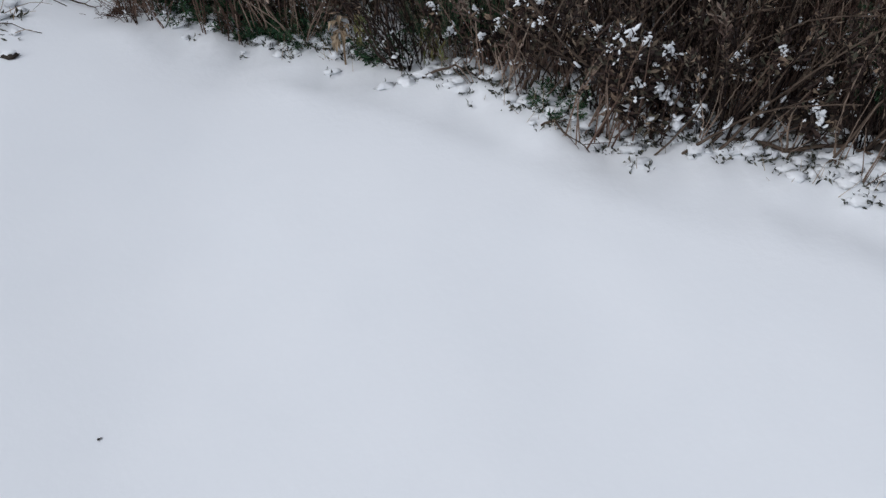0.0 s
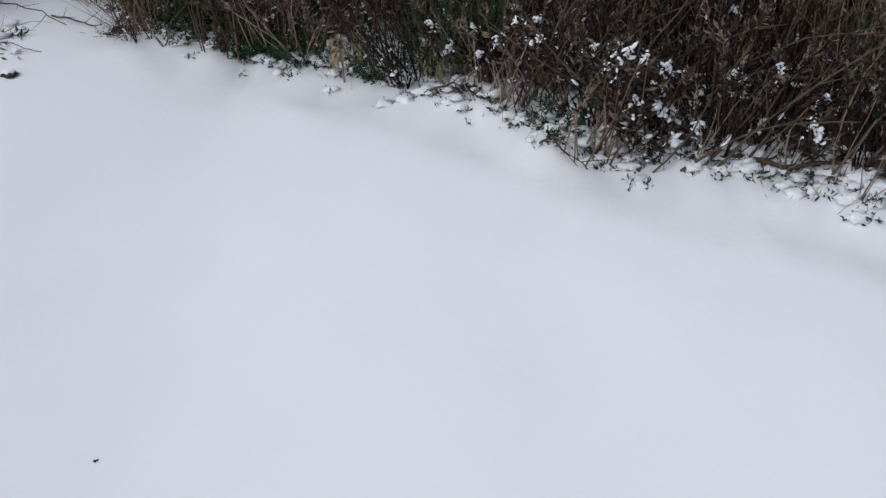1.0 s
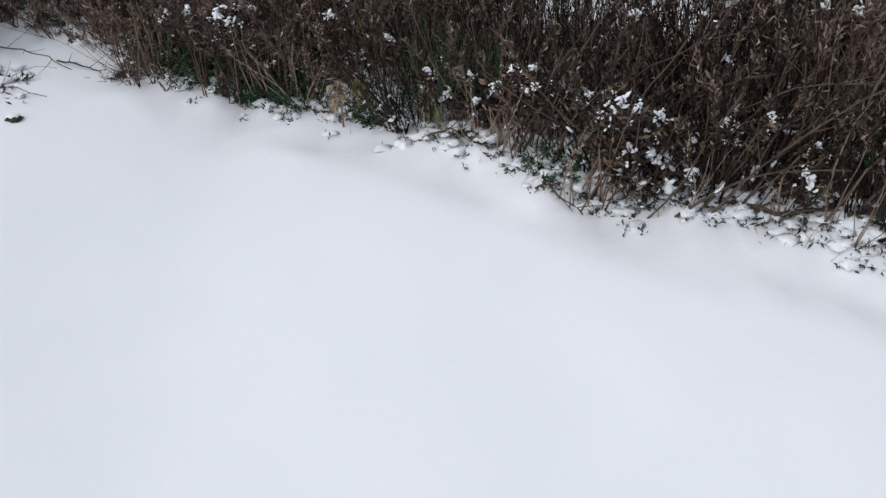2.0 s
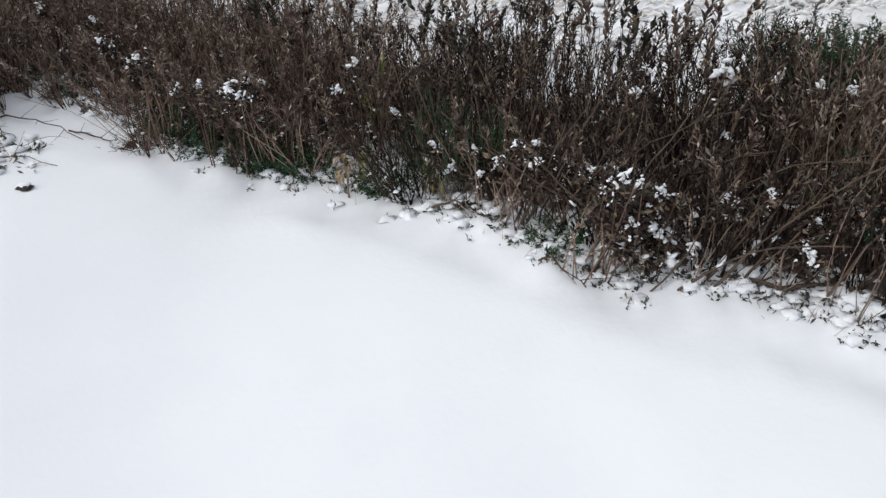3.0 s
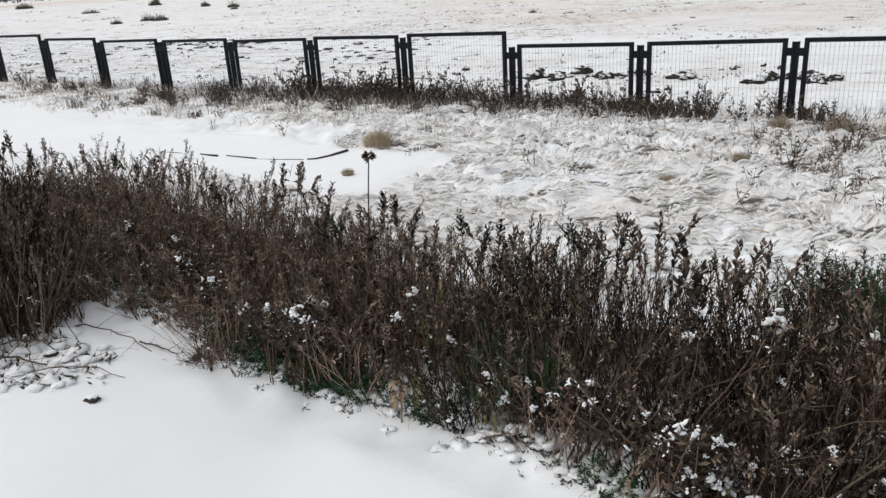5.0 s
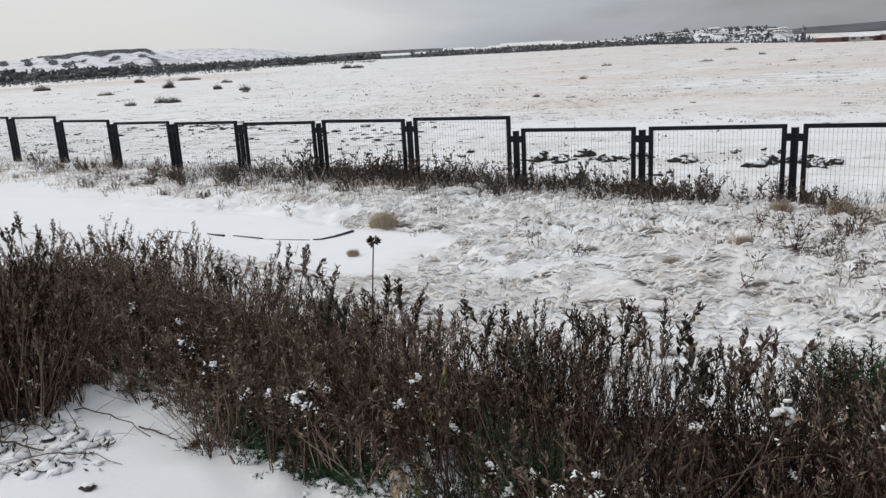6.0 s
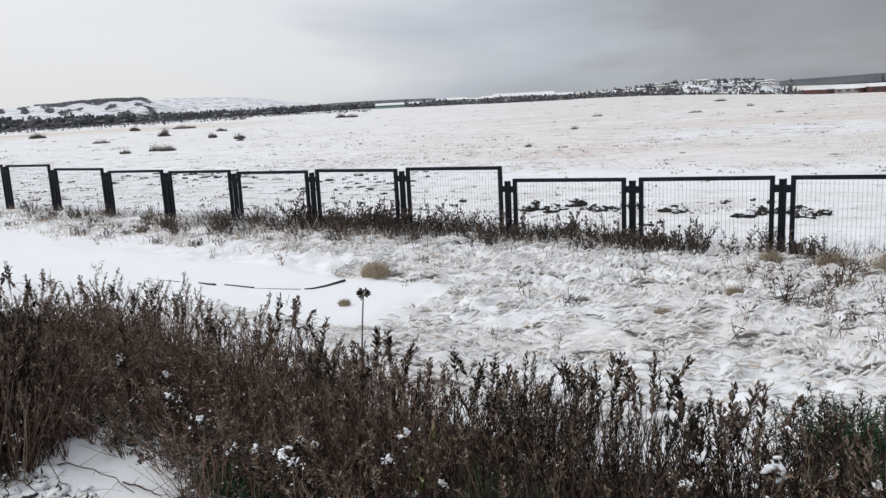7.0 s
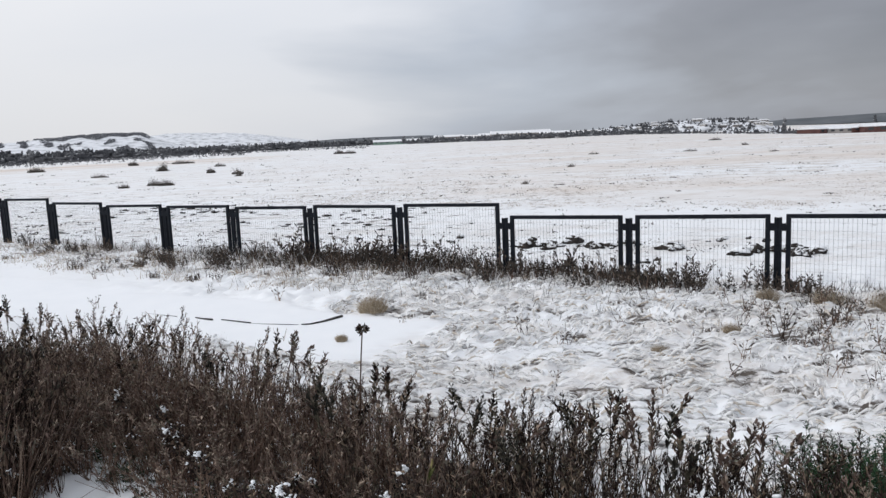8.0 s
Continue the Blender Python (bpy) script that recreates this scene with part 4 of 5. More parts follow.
def grass_mat():
    """Snow-laden locks of grass combed flat in swirls, with loose blades over them."""
    rng = random.Random(5)
    locks, s, dry = Shape(), Shape(), Shape()

    def spot():
        return (rng.uniform(-2.5, 6.2), rng.uniform(3.4, 11.5)) if rng.random() < 0.8 else (rng.uniform(-8, 0), rng.uniform(9, 16))

    def flow(x, y):
        return 0.35 + 2.2 * fbm(x, y, 0.55, 11.0) + 0.28 * rng.gauss(0, 1) + (math.pi if fbm(x, y, 0.9, 4.4) > 0.12 else 0)

    made = 0
    while made < 4600:
        x, y = spot()
        if not rough_grass(x, y) or fbm(x, y, 1.6, 2.5) < rng.uniform(-0.6, 0.15):
            continue
        made += 1
        a = flow(x, y)
        ln, wide = rng.uniform(0.07, 0.26), rng.uniform(0.006, 0.018)
        p = Vector((x, y, height(x, y) + 0.004))
        rise, turn = rng.uniform(0.012, 0.045), rng.gauss(0, 0.7)
        pts = []
        for j in range(6):
            t = j / 5
            w = a + turn * t
            pts.append(p.copy() + Vector((0, 0, rise * math.sin(math.pi * min(t * 1.15, 1)))))
            p = p + Vector((math.cos(w), 0.75 * math.sin(w), 0)) * ln / 5
        n0 = len(locks.v)
        locks.tube(pts[:3], wide * 0.45, wide, 6)
        locks.tube(pts[2:], wide, wide * 0.15, 6)
        for v in locks.v[n0:]:
            v += noise.noise_vector(v * 30) * 0.008
    made = 0
    while made < 9500:
        x, y = spot()
        if not rough_grass(x, y) or fbm(x, y, 1.9, 2.5) < rng.uniform(-0.55, 0.25):
            continue
        made += 1
        a = flow(x, y) + 0.3 * rng.gauss(0, 1)
        d = Vector((math.cos(a), 0.75 * math.sin(a), 0)).normalized()
        ln = rng.uniform(0.05, 0.22)
        p = Vector((x, y, height(x, y) - 0.002))
        arch = rng.uniform(0.012, 0.055)
        pts = [p, p + d * ln * 0.3 + Vector((0, 0, arch * 0.9)), p + d * ln * 0.65 + Vector((0, 0, arch)), p + d * ln + Vector((0, 0, -0.004))]
        side = d.cross(Vector((0, 0, 1)))
        s.blade(pts, rng.uniform(0.003, 0.010), (side + Vector((0, 0, rng.gauss(0, 0.3)))).normalized())
    made = 0
    while made < 3600:
        # dark tufts, also standing in for the shade in gaps between locks
        x, y = spot()
        if not rough_grass(x, y) or fbm(x, y, 1.9, 2.5) > rng.uniform(-0.5, 0.02):
            continue
        made += 1
        a = flow(x, y)
        pts = bend((x, y, height(x, y) - 0.003), (math.cos(a), 0.75 * math.sin(a), rng.uniform(0.15, 0.7)), rng.uniform(0.04, 0.13), 3, rng, 0, 0.15, 0.5)
        dry.blade([Vector(p) for p in pts], rng.uniform(0.003, 0.007), Vector((-math.sin(a), math.cos(a), rng.gauss(0, 0.4))).normalized())
    verge = Shape()
    made = 0
    while made < 5500:
        # straw verge between the path and the fence
        k, off = rng.uniform(2.8, 9.5), rng.uniform(-2.3, 0.1)
        m = fence_pose(k).translation
        x, y = m.x + 0.524 * off, m.y + 0.852 * off
        if path_amount(x, y) > 0.3 or fbm(x, y, 1.3, 7.0) < rng.uniform(-0.4, 0.35):
            continue
        made += 1
        pts = bend((x, y, height(x, y) - 0.005), (rng.gauss(0, 0.9), rng.gauss(0, 0.9), 1), rng.uniform(0.05, 0.20), 3, rng, 0, 0.12, 0.4)
        verge.blade([Vector(p) for p in pts], rng.uniform(0.004, 0.009), Vector((rng.gauss(0, 1), rng.gauss(0, 0.4), 0)).normalized())
    single("verge_grass", verge, STRAW, "dry straw-coloured grass between the path and the fence", "grass", kind="stuff")
    made = 0
    while made < 9000:
        k, off = rng.choice((rng.uniform(-1.2, 9), rng.uniform(0.6, 5.5))), -abs(rng.gauss(0, 0.8)) + 0.35
        clump = fbm(k * PITCH, off, 1.5, 3.0)
        if clump < rng.uniform(-0.5, 0.45):
            continue
        m = fence_pose(k).translation
        x, y = m.x + 0.524 * off, m.y + 0.852 * off
        if path_amount(x, y) > 0.3:
            continue
        made += 1
        h = rng.uniform(0.06, 0.22) * (1.3 if 2 < k < 6 else 0.9)
        d = Vector((rng.gauss(0, 0.45), rng.gauss(0, 0.45), 1))
        pts = bend((x, y, height(x, y) - 0.01), d, h, 3, rng, 0, 0.12, 0.25)
        (s if made % 5 == 0 else dry).blade([Vector(p) for p in pts], rng.uniform(0.004, 0.010), Vector((rng.gauss(0, 1), rng.gauss(0, 0.4), 0)).normalized())
    single("snowy_grass_locks", locks, LOCK, "locks of flattened grass thickly covered with snow", "grass", kind="stuff", soft=True)
    single("flattened_grass", s, FROSTED, "flattened pale grass laden with snow", "grass", kind="stuff")
    single("fence_grass", dry, DEADWEED, "dark dead grass standing along the fence", "grass", kind="stuff")


grass_mat()


def weed(seed, high, stems, mat_leaf, mat_wood, leafy, name, label, category, group, wide=0.10):
    rng = random.Random(seed)
    wood, leaves = Shape(), Shape()
    root = tagged(new(name), label, category, group)
    for i in range(stems):
        p = Vector((rng.gauss(0, wide), rng.gauss(0, wide), -0.02))
        pts = bend(p, (rng.gauss(0, 0.3), rng.gauss(0, 0.3), 1), high * rng.uniform(0.5, 1.1), 5, rng, 0, 0.10)
        wood.tube(pts, 0.004, 0.0015, 4)
        for j in range(int(leafy * high * 40)):
            q, d = at_line(pts, min(0.25 + 0.75 * rng.random(), 0.999))
            o = Vector((rng.gauss(0, 1), rng.gauss(0, 1), rng.gauss(0, 0.5))).normalized()
            wv = (d * 0.9 + o).normalized()
            leaves.leaf(q, wv, wv.orthogonal().normalized(), rng.uniform(0.025, 0.06), rng.uniform(0.010, 0.020), 0.3)
    part("wood", wood, mat_wood, root, kind="stuff")
    if leaves.v:
        part("foliage", leaves, mat_leaf, root, kind="stuff")
    return root


def fence_weeds():
    rng = random.Random(77)
    kinds = [weed(500 + i, h, n, DEADWEED, BARK, l, "weed", "dark withered weeds growing at the fence", "weeds", "weeds at the fence", w)
             for i, (h, n, l, w) in enumerate(((0.32, 13, 1.5, 0.08), (0.26, 15, 1.7, 0.10), (0.38, 10, 1.3, 0.08), (0.20, 18, 1.6, 0.13)))]
    spots = [(0.05, -0.25, 1.0), (-0.08, -0.2, 0.9), (0.25, -0.45, 0.7), (0.75, -0.35, 1.1), (0.62, -0.3, 1.2), (0.5, -0.35, 1.0), (0.95, -0.3, 1.2), (0.85, -0.25, 1.1), (1.05, -0.3, 1.0), (1.15, -0.25, 0.7),
             (1.3, -0.1, 1.0), (1.42, -0.15, 1.1), (1.55, -0.1, 0.7), (1.65, -0.2, 1.0), (1.8, -0.3, 0.8), (1.95, -0.3, 1.0), (2.1, -0.25, 0.9), (2.25, -0.2, 0.9), (2.4, -0.15, 1.0), (2.55, -0.1, 1.0), (2.7, -0.2, 1.1),
             (2.85, -0.2, 0.9), (3.0, -0.35, 1.0), (3.1, -0.15, 1.2), (3.2, -0.1, 1.3), (3.35, -0.05, 1.3), (3.45, -0.1, 1.2), (3.6, -0.1, 1.2), (3.7, -0.1, 1.0), (3.85, -0.2, 1.1), (4.0, -0.3, 1.4), (4.1, -0.3, 1.1),
             (4.3, -0.5, 0.8), (4.5, -0.4, 0.7), (4.7, -0.9, 0.9), (5.0, -0.5, 0.7), (5.4, -1.1, 0.9), (5.9, -0.6, 0.7), (6.6, -0.5, 0.6), (7.1, -0.6, 0.9), (7.7, -0.5, 0.8), (8.2, -0.4, 0.8), (3.3, -0.9, 0.8), (2.6, -0.9, 0.7),
             (4.4, -1.3, 0.9), (4.9, -1.5, 0.8), (1.2, -0.7, 0.7), (-0.3, -0.4, 0.7), (0.45, -0.6, 0.6), (2.0, -0.8, 0.7)]
    for i in range(26):
        spots.append((rng.uniform(3.6, 6.0), rng.uniform(-2.2, -0.7), rng.uniform(0.3, 0.6)))
    for i in range(10):
        spots.append((rng.uniform(6.2, 8.6), rng.uniform(-1.6, -0.2), rng.uniform(0.3, 0.5)))
    for i, (k, off, size) in enumerate(spots):
        m = fence_pose(k).translation
        place(kinds[i] if i < 4 else rng.choice(kinds), m.x + 0.524 * off, m.y + 0.852 * off, rng.uniform(0, 360), size * 1.25, size * rng.uniform(1.1, 1.6))
    spikes = [shrub(540 + i, h, 0.30, n, 80, 0.0, "weed_spikes", mat, 0.040, 0.0030, BARK, 0.22) for i, (h, n, mat) in enumerate(((0.42, 9, DEADWEED), (0.50, 8, LEAF), (0.36, 10, DEADWEED)))]
    for ob in spikes:
        tagged(ob, "upright dark leafy weed spikes in front of the fence", "weeds", "weed spikes at the fence")
    n = 0
    for k0, k1, count in ((0.5, 1.15, 5), (1.25, 2.0, 6), (2.1, 3.0, 10), (2.9, 4.1, 24), (4.1, 5.0, 6), (-0.25, 0.2, 3), (6.0, 7.6, 5)):
        for i in range(count):
            k, off = rng.uniform(k0, k1), rng.uniform(-0.5, 0.02)
            m = fence_pose(k).translation
            place(spikes[n % 3], m.x + 0.524 * off, m.y + 0.852 * off, rng.uniform(0, 360), rng.uniform(0.8, 1.2), rng.uniform(0.55, 0.95))
            n += 1
    stalks = [weed(520 + i, h, n, DEADWEED, BARK, 0.35, "dry_stalks", "thin dry stalks standing in snowy grass", "dry plant", "stalks in the grass", 0.035) for i, (h, n) in enumerate(((0.26, 5), (0.20, 4), (0.34, 3)))]
    where = [(0.02, 7.73, 0.8), (0.7, 7.5, 1.1), (1.13, 7.16, 1.0), (1.05, 7.2, 0.9), (2.3, 6.0, 1.0), (1.75, 7.78, 0.7), (2.9, 7.4, 1.0), (3.3, 6.9, 0.9), (0.35, 6.3, 0.7), (0.9, 6.2, 0.7), (1.6, 5.7, 0.8), (2.6, 6.6, 1.0), (-0.5, 8.4, 0.6),
             (-4.6, 9.9, 0.9), (-2.2, 9.9, 1.0), (-3.4, 10.9, 0.9), (-5.7, 12.4, 1.0), (-6.6, 12.9, 0.8)]
    for i in range(80):
        where.append((rng.uniform(3.1, 4.9), rng.uniform(5.6, 8.6), rng.uniform(0.6, 1.3)))
    for i in range(10):
        where.append((rng.uniform(-4.4, -1.6), rng.uniform(7.4, 8.2), rng.uniform(0.8, 1.3)))
    for i, (x, y, size) in enumerate(where):
        place(stalks[i] if i < 3 else rng.choice(stalks), x, y, rng.uniform(0, 360), size, size)
    # pale round tussocks
    for x, y, r in ((-0.90, 9.01, 0.16), (-1.11, 7.70, 0.055), (1.95, 6.95, 0.07), (4.3, 8.5, 0.16), (4.75, 8.1, 0.2), (3.7, 8.75, 0.12), (2.75, 7.3, 0.08)):
        s = Shape()
        for i in range(int(300 + 3200 * r)):
            w, q = rng.uniform(0, 6.28), math.sqrt(rng.random())
            foot = Vector((math.cos(w), math.sin(w), 0)) * r * q
            d = Vector((rng.gauss(0, 0.3) + 0.3 * q * math.cos(w), rng.gauss(0, 0.3) + 0.3 * q * math.sin(w), 1)).normalized()
            pts = bend(foot, d, r * (0.25 + 1.35 * math.sqrt(1.02 - q * q)) * rng.uniform(0.6, 1.05), 4, rng, 0, 0.16, 0.5)
            s.blade([Vector(p) for p in pts], 0.005, d.orthogonal().normalized())
        ob = single("grass_tussock", s, PALESTRAW, "round straw-coloured grass tussock in snow", "grass", "tussocks")
        ob.location = (x, y, height(x, y))
    # edging board of the buried path, showing dark where the snow has slid off
    pieces = ((((-3.85, 9.52), (-3.55, 9.34), (-3.30, 9.20)), 0.004), (((-3.04, 9.09), (-2.92, 9.00), (-2.79, 8.92)), 0.016), (((-2.68, 8.91), (-2.45, 8.78), (-2.28, 8.68)), 0.012),
              (((-2.28, 8.68), (-2.08, 8.60), (-1.89, 8.54), (-1.70, 8.50)), 0.005), (((-1.66, 8.49), (-1.56, 8.49), (-1.41, 8.60), (-1.24, 8.80)), 0.017))
    for piece, thick in pieces:
        s = Shape()
        pts = []
        for (ax, ay), (bx, by) in zip(piece, piece[1:]):
            for j in range(5):
                t = j / 4
                x, y = ax + (bx - ax) * t, ay + (by - ay) * t
                pts.append(Vector((x, y, height(x, y) + thick * 0.5 + 0.002 * math.sin(9 * x))))
        s.tube(pts, thick * 0.45, thick, 6)
        single("path_edging", s, CORD, "dark wet edging strip showing through path snow", "edging", "edging pieces", soft=True)


fence_weeds()


# ---- the open field beyond the fence ----
def clod_heap(x, y, n, spread, size, rng):
    """Turned-up sods of dark soil with snow on their tops."""
    root = tagged(new("soil_heap"), "heap of dark turned soil capped with snow", "soil heap", "soil heaps in the field")
    size *= 0.95 if y < 16 else 0.7
    n, spread = (int(n * 1.6), spread * 1.1) if y < 16 else (int(n * 1.8), spread * 1.4)
    for i in range(n):
        px, py = rng.gauss(0, spread * 1.25), rng.gauss(0, spread * 0.9)
        r = size * rng.choice((rng.uniform(0.35, 0.6), rng.uniform(0.6, 1.1)))
        z = height(x + px, y + py)
        s = Shape()
        flat = 0.75 if y < 16 else 0.40
        s.lump((px, py, z + r * 0.12), r * rng.uniform(0.9, 1.5), r * 0.8, r * flat, rng, 6, 11, 0.75)
        part("clod", s, SOIL, root, soft=True)
        c = Shape()
        c.lump((px + rng.gauss(0, 0.25) * r, py + r * 0.15, z + r * flat * 0.62), r * rng.uniform(0.7, 1.15), r * 0.85, r * flat * 0.66, rng, 6, 11, 0.8)
        part("snow_cap", c, SNOW, root, "cap of snow", True)
    root.location = (x, y, 0)


def field_bush(seed, wide, high, n):
    rng = random.Random(seed)
    s = Shape()
    for i in range(n):
        w, r = rng.uniform(0, 6.28), math.sqrt(rng.random())
        x, y = r * wide * 0.5 * math.cos(w), r * wide * 0.3 * math.sin(w)
        top = high * (1 - 0.7 * r * r) * rng.uniform(0.25, 1.15) * (0.35 + 1.3 * abs(fbm(x / wide, y / wide, 2.6, seed)))
        pts = bend((x, y, -0.05), (rng.gauss(0, 0.35), rng.gauss(0, 0.35), 1), top + 0.05, 3, rng)
        s.blade([Vector(p) for p in pts], 0.008 + 0.018 * high, Vector((rng.gauss(0, 1), rng.gauss(0, 0.5), 0)).normalized())
        for j in range(3):
            q, d = at_line(pts, rng.uniform(0.3, 0.99))
            o = Vector((rng.gauss(0, 1), rng.gauss(0, 1), rng.gauss(0.3, 0.5))).normalized()
            s.leaf(q, o, o.orthogonal().normalized(), high * rng.uniform(0.08, 0.18), high * 0.05, 0.3)
    return s


def field():
    rng = random.Random(91)
    for x, y, n, spread, size in ((1.75, 13.85, 7, 0.25, 0.13), (2.15, 13.75, 5, 0.2, 0.10), (2.75, 13.75, 8, 0.25, 0.12), (3.35, 13.6, 2, 0.08, 0.10), (3.82, 12.95, 4, 0.08, 0.15), (5.0, 12.3, 6, 0.16, 0.13),
                                  (5.5, 12.0, 7, 0.20, 0.13), (-9.9, 25.6, 6, 0.6, 0.16), (-8.6, 25.9, 7, 0.7, 0.17), (-7.3, 23.9, 9, 0.6, 0.16), (-6.6, 25.0, 9, 0.7, 0.18), (-5.35, 20.4, 3, 0.15, 0.12), (-3.6, 19.3, 4, 0.15, 0.12),
                                  (-2.5, 19.6, 9, 0.7, 0.13), (-1.6, 18.3, 9, 0.6, 0.12), (-2.2, 21.0, 8, 0.8, 0.13), (0.1, 15.2, 3, 0.15, 0.08), (-0.6, 22.5, 6, 0.8, 0.10), (-9.0, 19.6, 5, 0.5, 0.12), (-12.0, 22.5, 5, 0.5, 0.12), (4.9, 13.6, 4, 0.3, 0.07), (3.0, 11.9, 3, 0.25, 0.06)):
        clod_heap(x, y, n, spread, size, rng)
    for i, (x, y, w, h) in enumerate(((-41.3, 80.6, 2.6, 0.9), (-17.4, 43.0, 0.9, 0.42), (-16.3, 44.4, 1.0, 0.5), (-15.4, 43.9, 1.3, 0.6), (-24.0, 68.0, 1.4, 0.9), (-17.2, 58.9, 0.9, 0.7), (-14.1, 54.6, 1.2, 0.6), (-13.4, 52.0, 0.7, 0.35),
                                      (-15.1, 117.5, 2.2, 1.1), (-13.4, 117.0, 2.6, 0.9), (3.24, 30.5, 0.36, 0.24), (4.4, 29.4, 0.7, 0.16), (7.05, 42.9, 0.6, 0.3), (-35.0, 90.0, 1.6, 0.9), (-30.0, 92.0, 4.0, 0.7), (-26.0, 60.0, 2.0, 0.45),
                                      (-21.0, 75.0, 1.6, 0.5), (12.0, 62.0, 1.2, 0.3), (19.0, 60.0, 1.6, 0.3), (22.0, 52.0, 1.0, 0.25), (33.0, 95.0, 2.4, 0.5), (27.0, 70.0, 1.0, 0.35))):
        ob = single("field_bush", field_bush(700 + i, w * 0.68, h * 0.95, int(110 + 90 * w)), BRUSH, "grey-brown low bush standing in the snowy field", "bush", "bushes in the field")
        ob.location = (x, y, height(x, y))
    # scattered tufts that poke through the snow
    s = Shape()
    n = 0
    while n < 1500:
        d = 13 * (rng.random() ** -0.75)
        if d > 190:
            continue
        a = radians(rng.uniform(-34, 36))
        x, y = d * math.sin(a), d * math.cos(a)
        if along_fence(x, y)[1] < 0.6 or fbm(x, y, 0.12, 6.0) < rng.uniform(-0.45, 0.35):
            continue
        n += 1
        z = height(x, y)
        size = rng.uniform(0.03, 0.09) * (0.7 + d / 70)
        for j in range(7):
            q = Vector((x + rng.gauss(0, size * 1.3), y + rng.gauss(0, size * 1.3), z - 0.01))
            e = Vector((rng.gauss(0, 1), rng.gauss(0, 1), rng.uniform(0.05, 0.45))).normalized()
            s.leaf(q, e, e.orthogonal().normalized(), size * rng.uniform(0.6, 1.3), size * 0.45, 0.2)
    tan = Shape()
    n = 0
    while n < 9000:
        d = 17 * (rng.random() ** -0.6)
        if d > 120:
            continue
        a = radians(rng.uniform(-14, 36))
        x, y = d * math.sin(a), d * math.cos(a)
        if along_fence(x, y)[1] < 9.5 or fbm(x, y, 0.16, 1.5) < rng.uniform(-0.35, 0.45):
            continue
        n += 1
        size = rng.uniform(0.02, 0.045) * (0.7 + d / 60)
        q = Vector((x, y, height(x, y) - 0.01))
        for j in range(5):
            e = Vector((rng.gauss(0, 1), rng.gauss(0, 1), rng.uniform(0.1, 0.6))).normalized()
            tan.leaf(q + Vector((rng.gauss(0, size * 1.6), rng.gauss(0, size * 1.6), 0)), e, e.orthogonal().normalized(), size * rng.uniform(0.6, 1.3), size * 0.4, 0.2)
    single("field_grass", tan, FIELDSTRAW, "pale dry grass showing through the thin field snow", "grass", kind="stuff")
    single("field_tufts", s, DEADWEED, "dry tufts of grass poking through field snow", "grass", kind="stuff")


field()


# ---- the distance ----
def azimuth(px):
    return math.atan((px - 784.0) / 1392.0)


def hill_height(u, w, profile, base, seed):
    """Height of a ridge at u along it and w through it."""
    crest = float(np.interp(u, [k / (len(profile) - 1) for k in range(len(profile))], profile))
    crest *= 1 + 0.07 * noise.noise(Vector((u * 14, seed, 0))) + 0.03 * noise.noise(Vector((u * 50, seed, 3)))
    up = math.sin(math.pi * min(w * 0.9, 1.0)) ** 0.8
    return base + (crest - base) * up * (1 + 0.03 * noise.noise(Vector((u * 25, w * 4, seed))))


def hill(name, label, a0, a1, dist, depth, profile, base, mat, seed):
    """A ridge across a stretch of the horizon; profile: crest heights from one end to the other."""
    n, rows = 150, 12
    s = Shape()
    for i in range(n + 1):
        a = a0 + (a1 - a0) * i / n
        for j in range(rows + 1):
            d = dist - depth * 0.5 + depth * j / rows
            s.v.append(Vector((d * math.sin(a), d * math.cos(a), hill_height(i / n, j / rows, profile, base, seed))))
    for i in range(n):
        for j in range(rows):
            k = i * (rows + 1) + j
            s.f.append((k, k + rows + 1, k + rows + 2, k + 1))
    return single(name, s, mat, label, "hill", kind="structure", soft=True)


HILLSIDE = material("snowy_hillside", [(0.46, (0.74, 0.76, 0.79)), (0.58, (0.55, 0.57, 0.60)), (0.66, (0.30, 0.31, 0.33)), (0.78, (0.20, 0.21, 0.22))], 0.045, 10, 0.9)
DARKHILL = material("dark_far_slope", [(0.3, (0.085, 0.095, 0.105)), (0.7, (0.15, 0.16, 0.17))], 0.01, 6, 0.9)
WEST = (4, 12, 18, 21, 24, 28, 36, 41, 40, 4)
hill("hill_west", "snow-dusted hill with dark woods far across the plain", azimuth(-420), azimuth(330), 2250, 700, WEST, -12, HILLSIDE, 1.0)
hill("hill_northwest", "snowy ridge fading into low cloud", azimuth(180), azimuth(560), 2900, 700, (6, 34, 42, 47, 44, 40, 30, 16, 2), -12, HILLSIDE, 5.0)
hill("hill_north", "long dark wooded rise on the skyline", azimuth(440), azimuth(860), 2300, 500, (-8, -3, -1, 2, 3, 3, 2, -3, -9), -12, DARKHILL, 9.0)
hill("hill_northeast", "low hill covered with houses and trees", azimuth(985), azimuth(1400), 760, 190, (-9, -2, 1.5, 3.0, 4.4, 5.0, 4.8, 3.2, -9), -13, HILLSIDE, 13.0)
hill("hill_east", "dark far shore under heavy cloud", azimuth(1310), azimuth(2100), 2600, 500, (-8, 3, 6, 9, 12, 15, 18, 20, 22), -14, DARKHILL, 17.0)


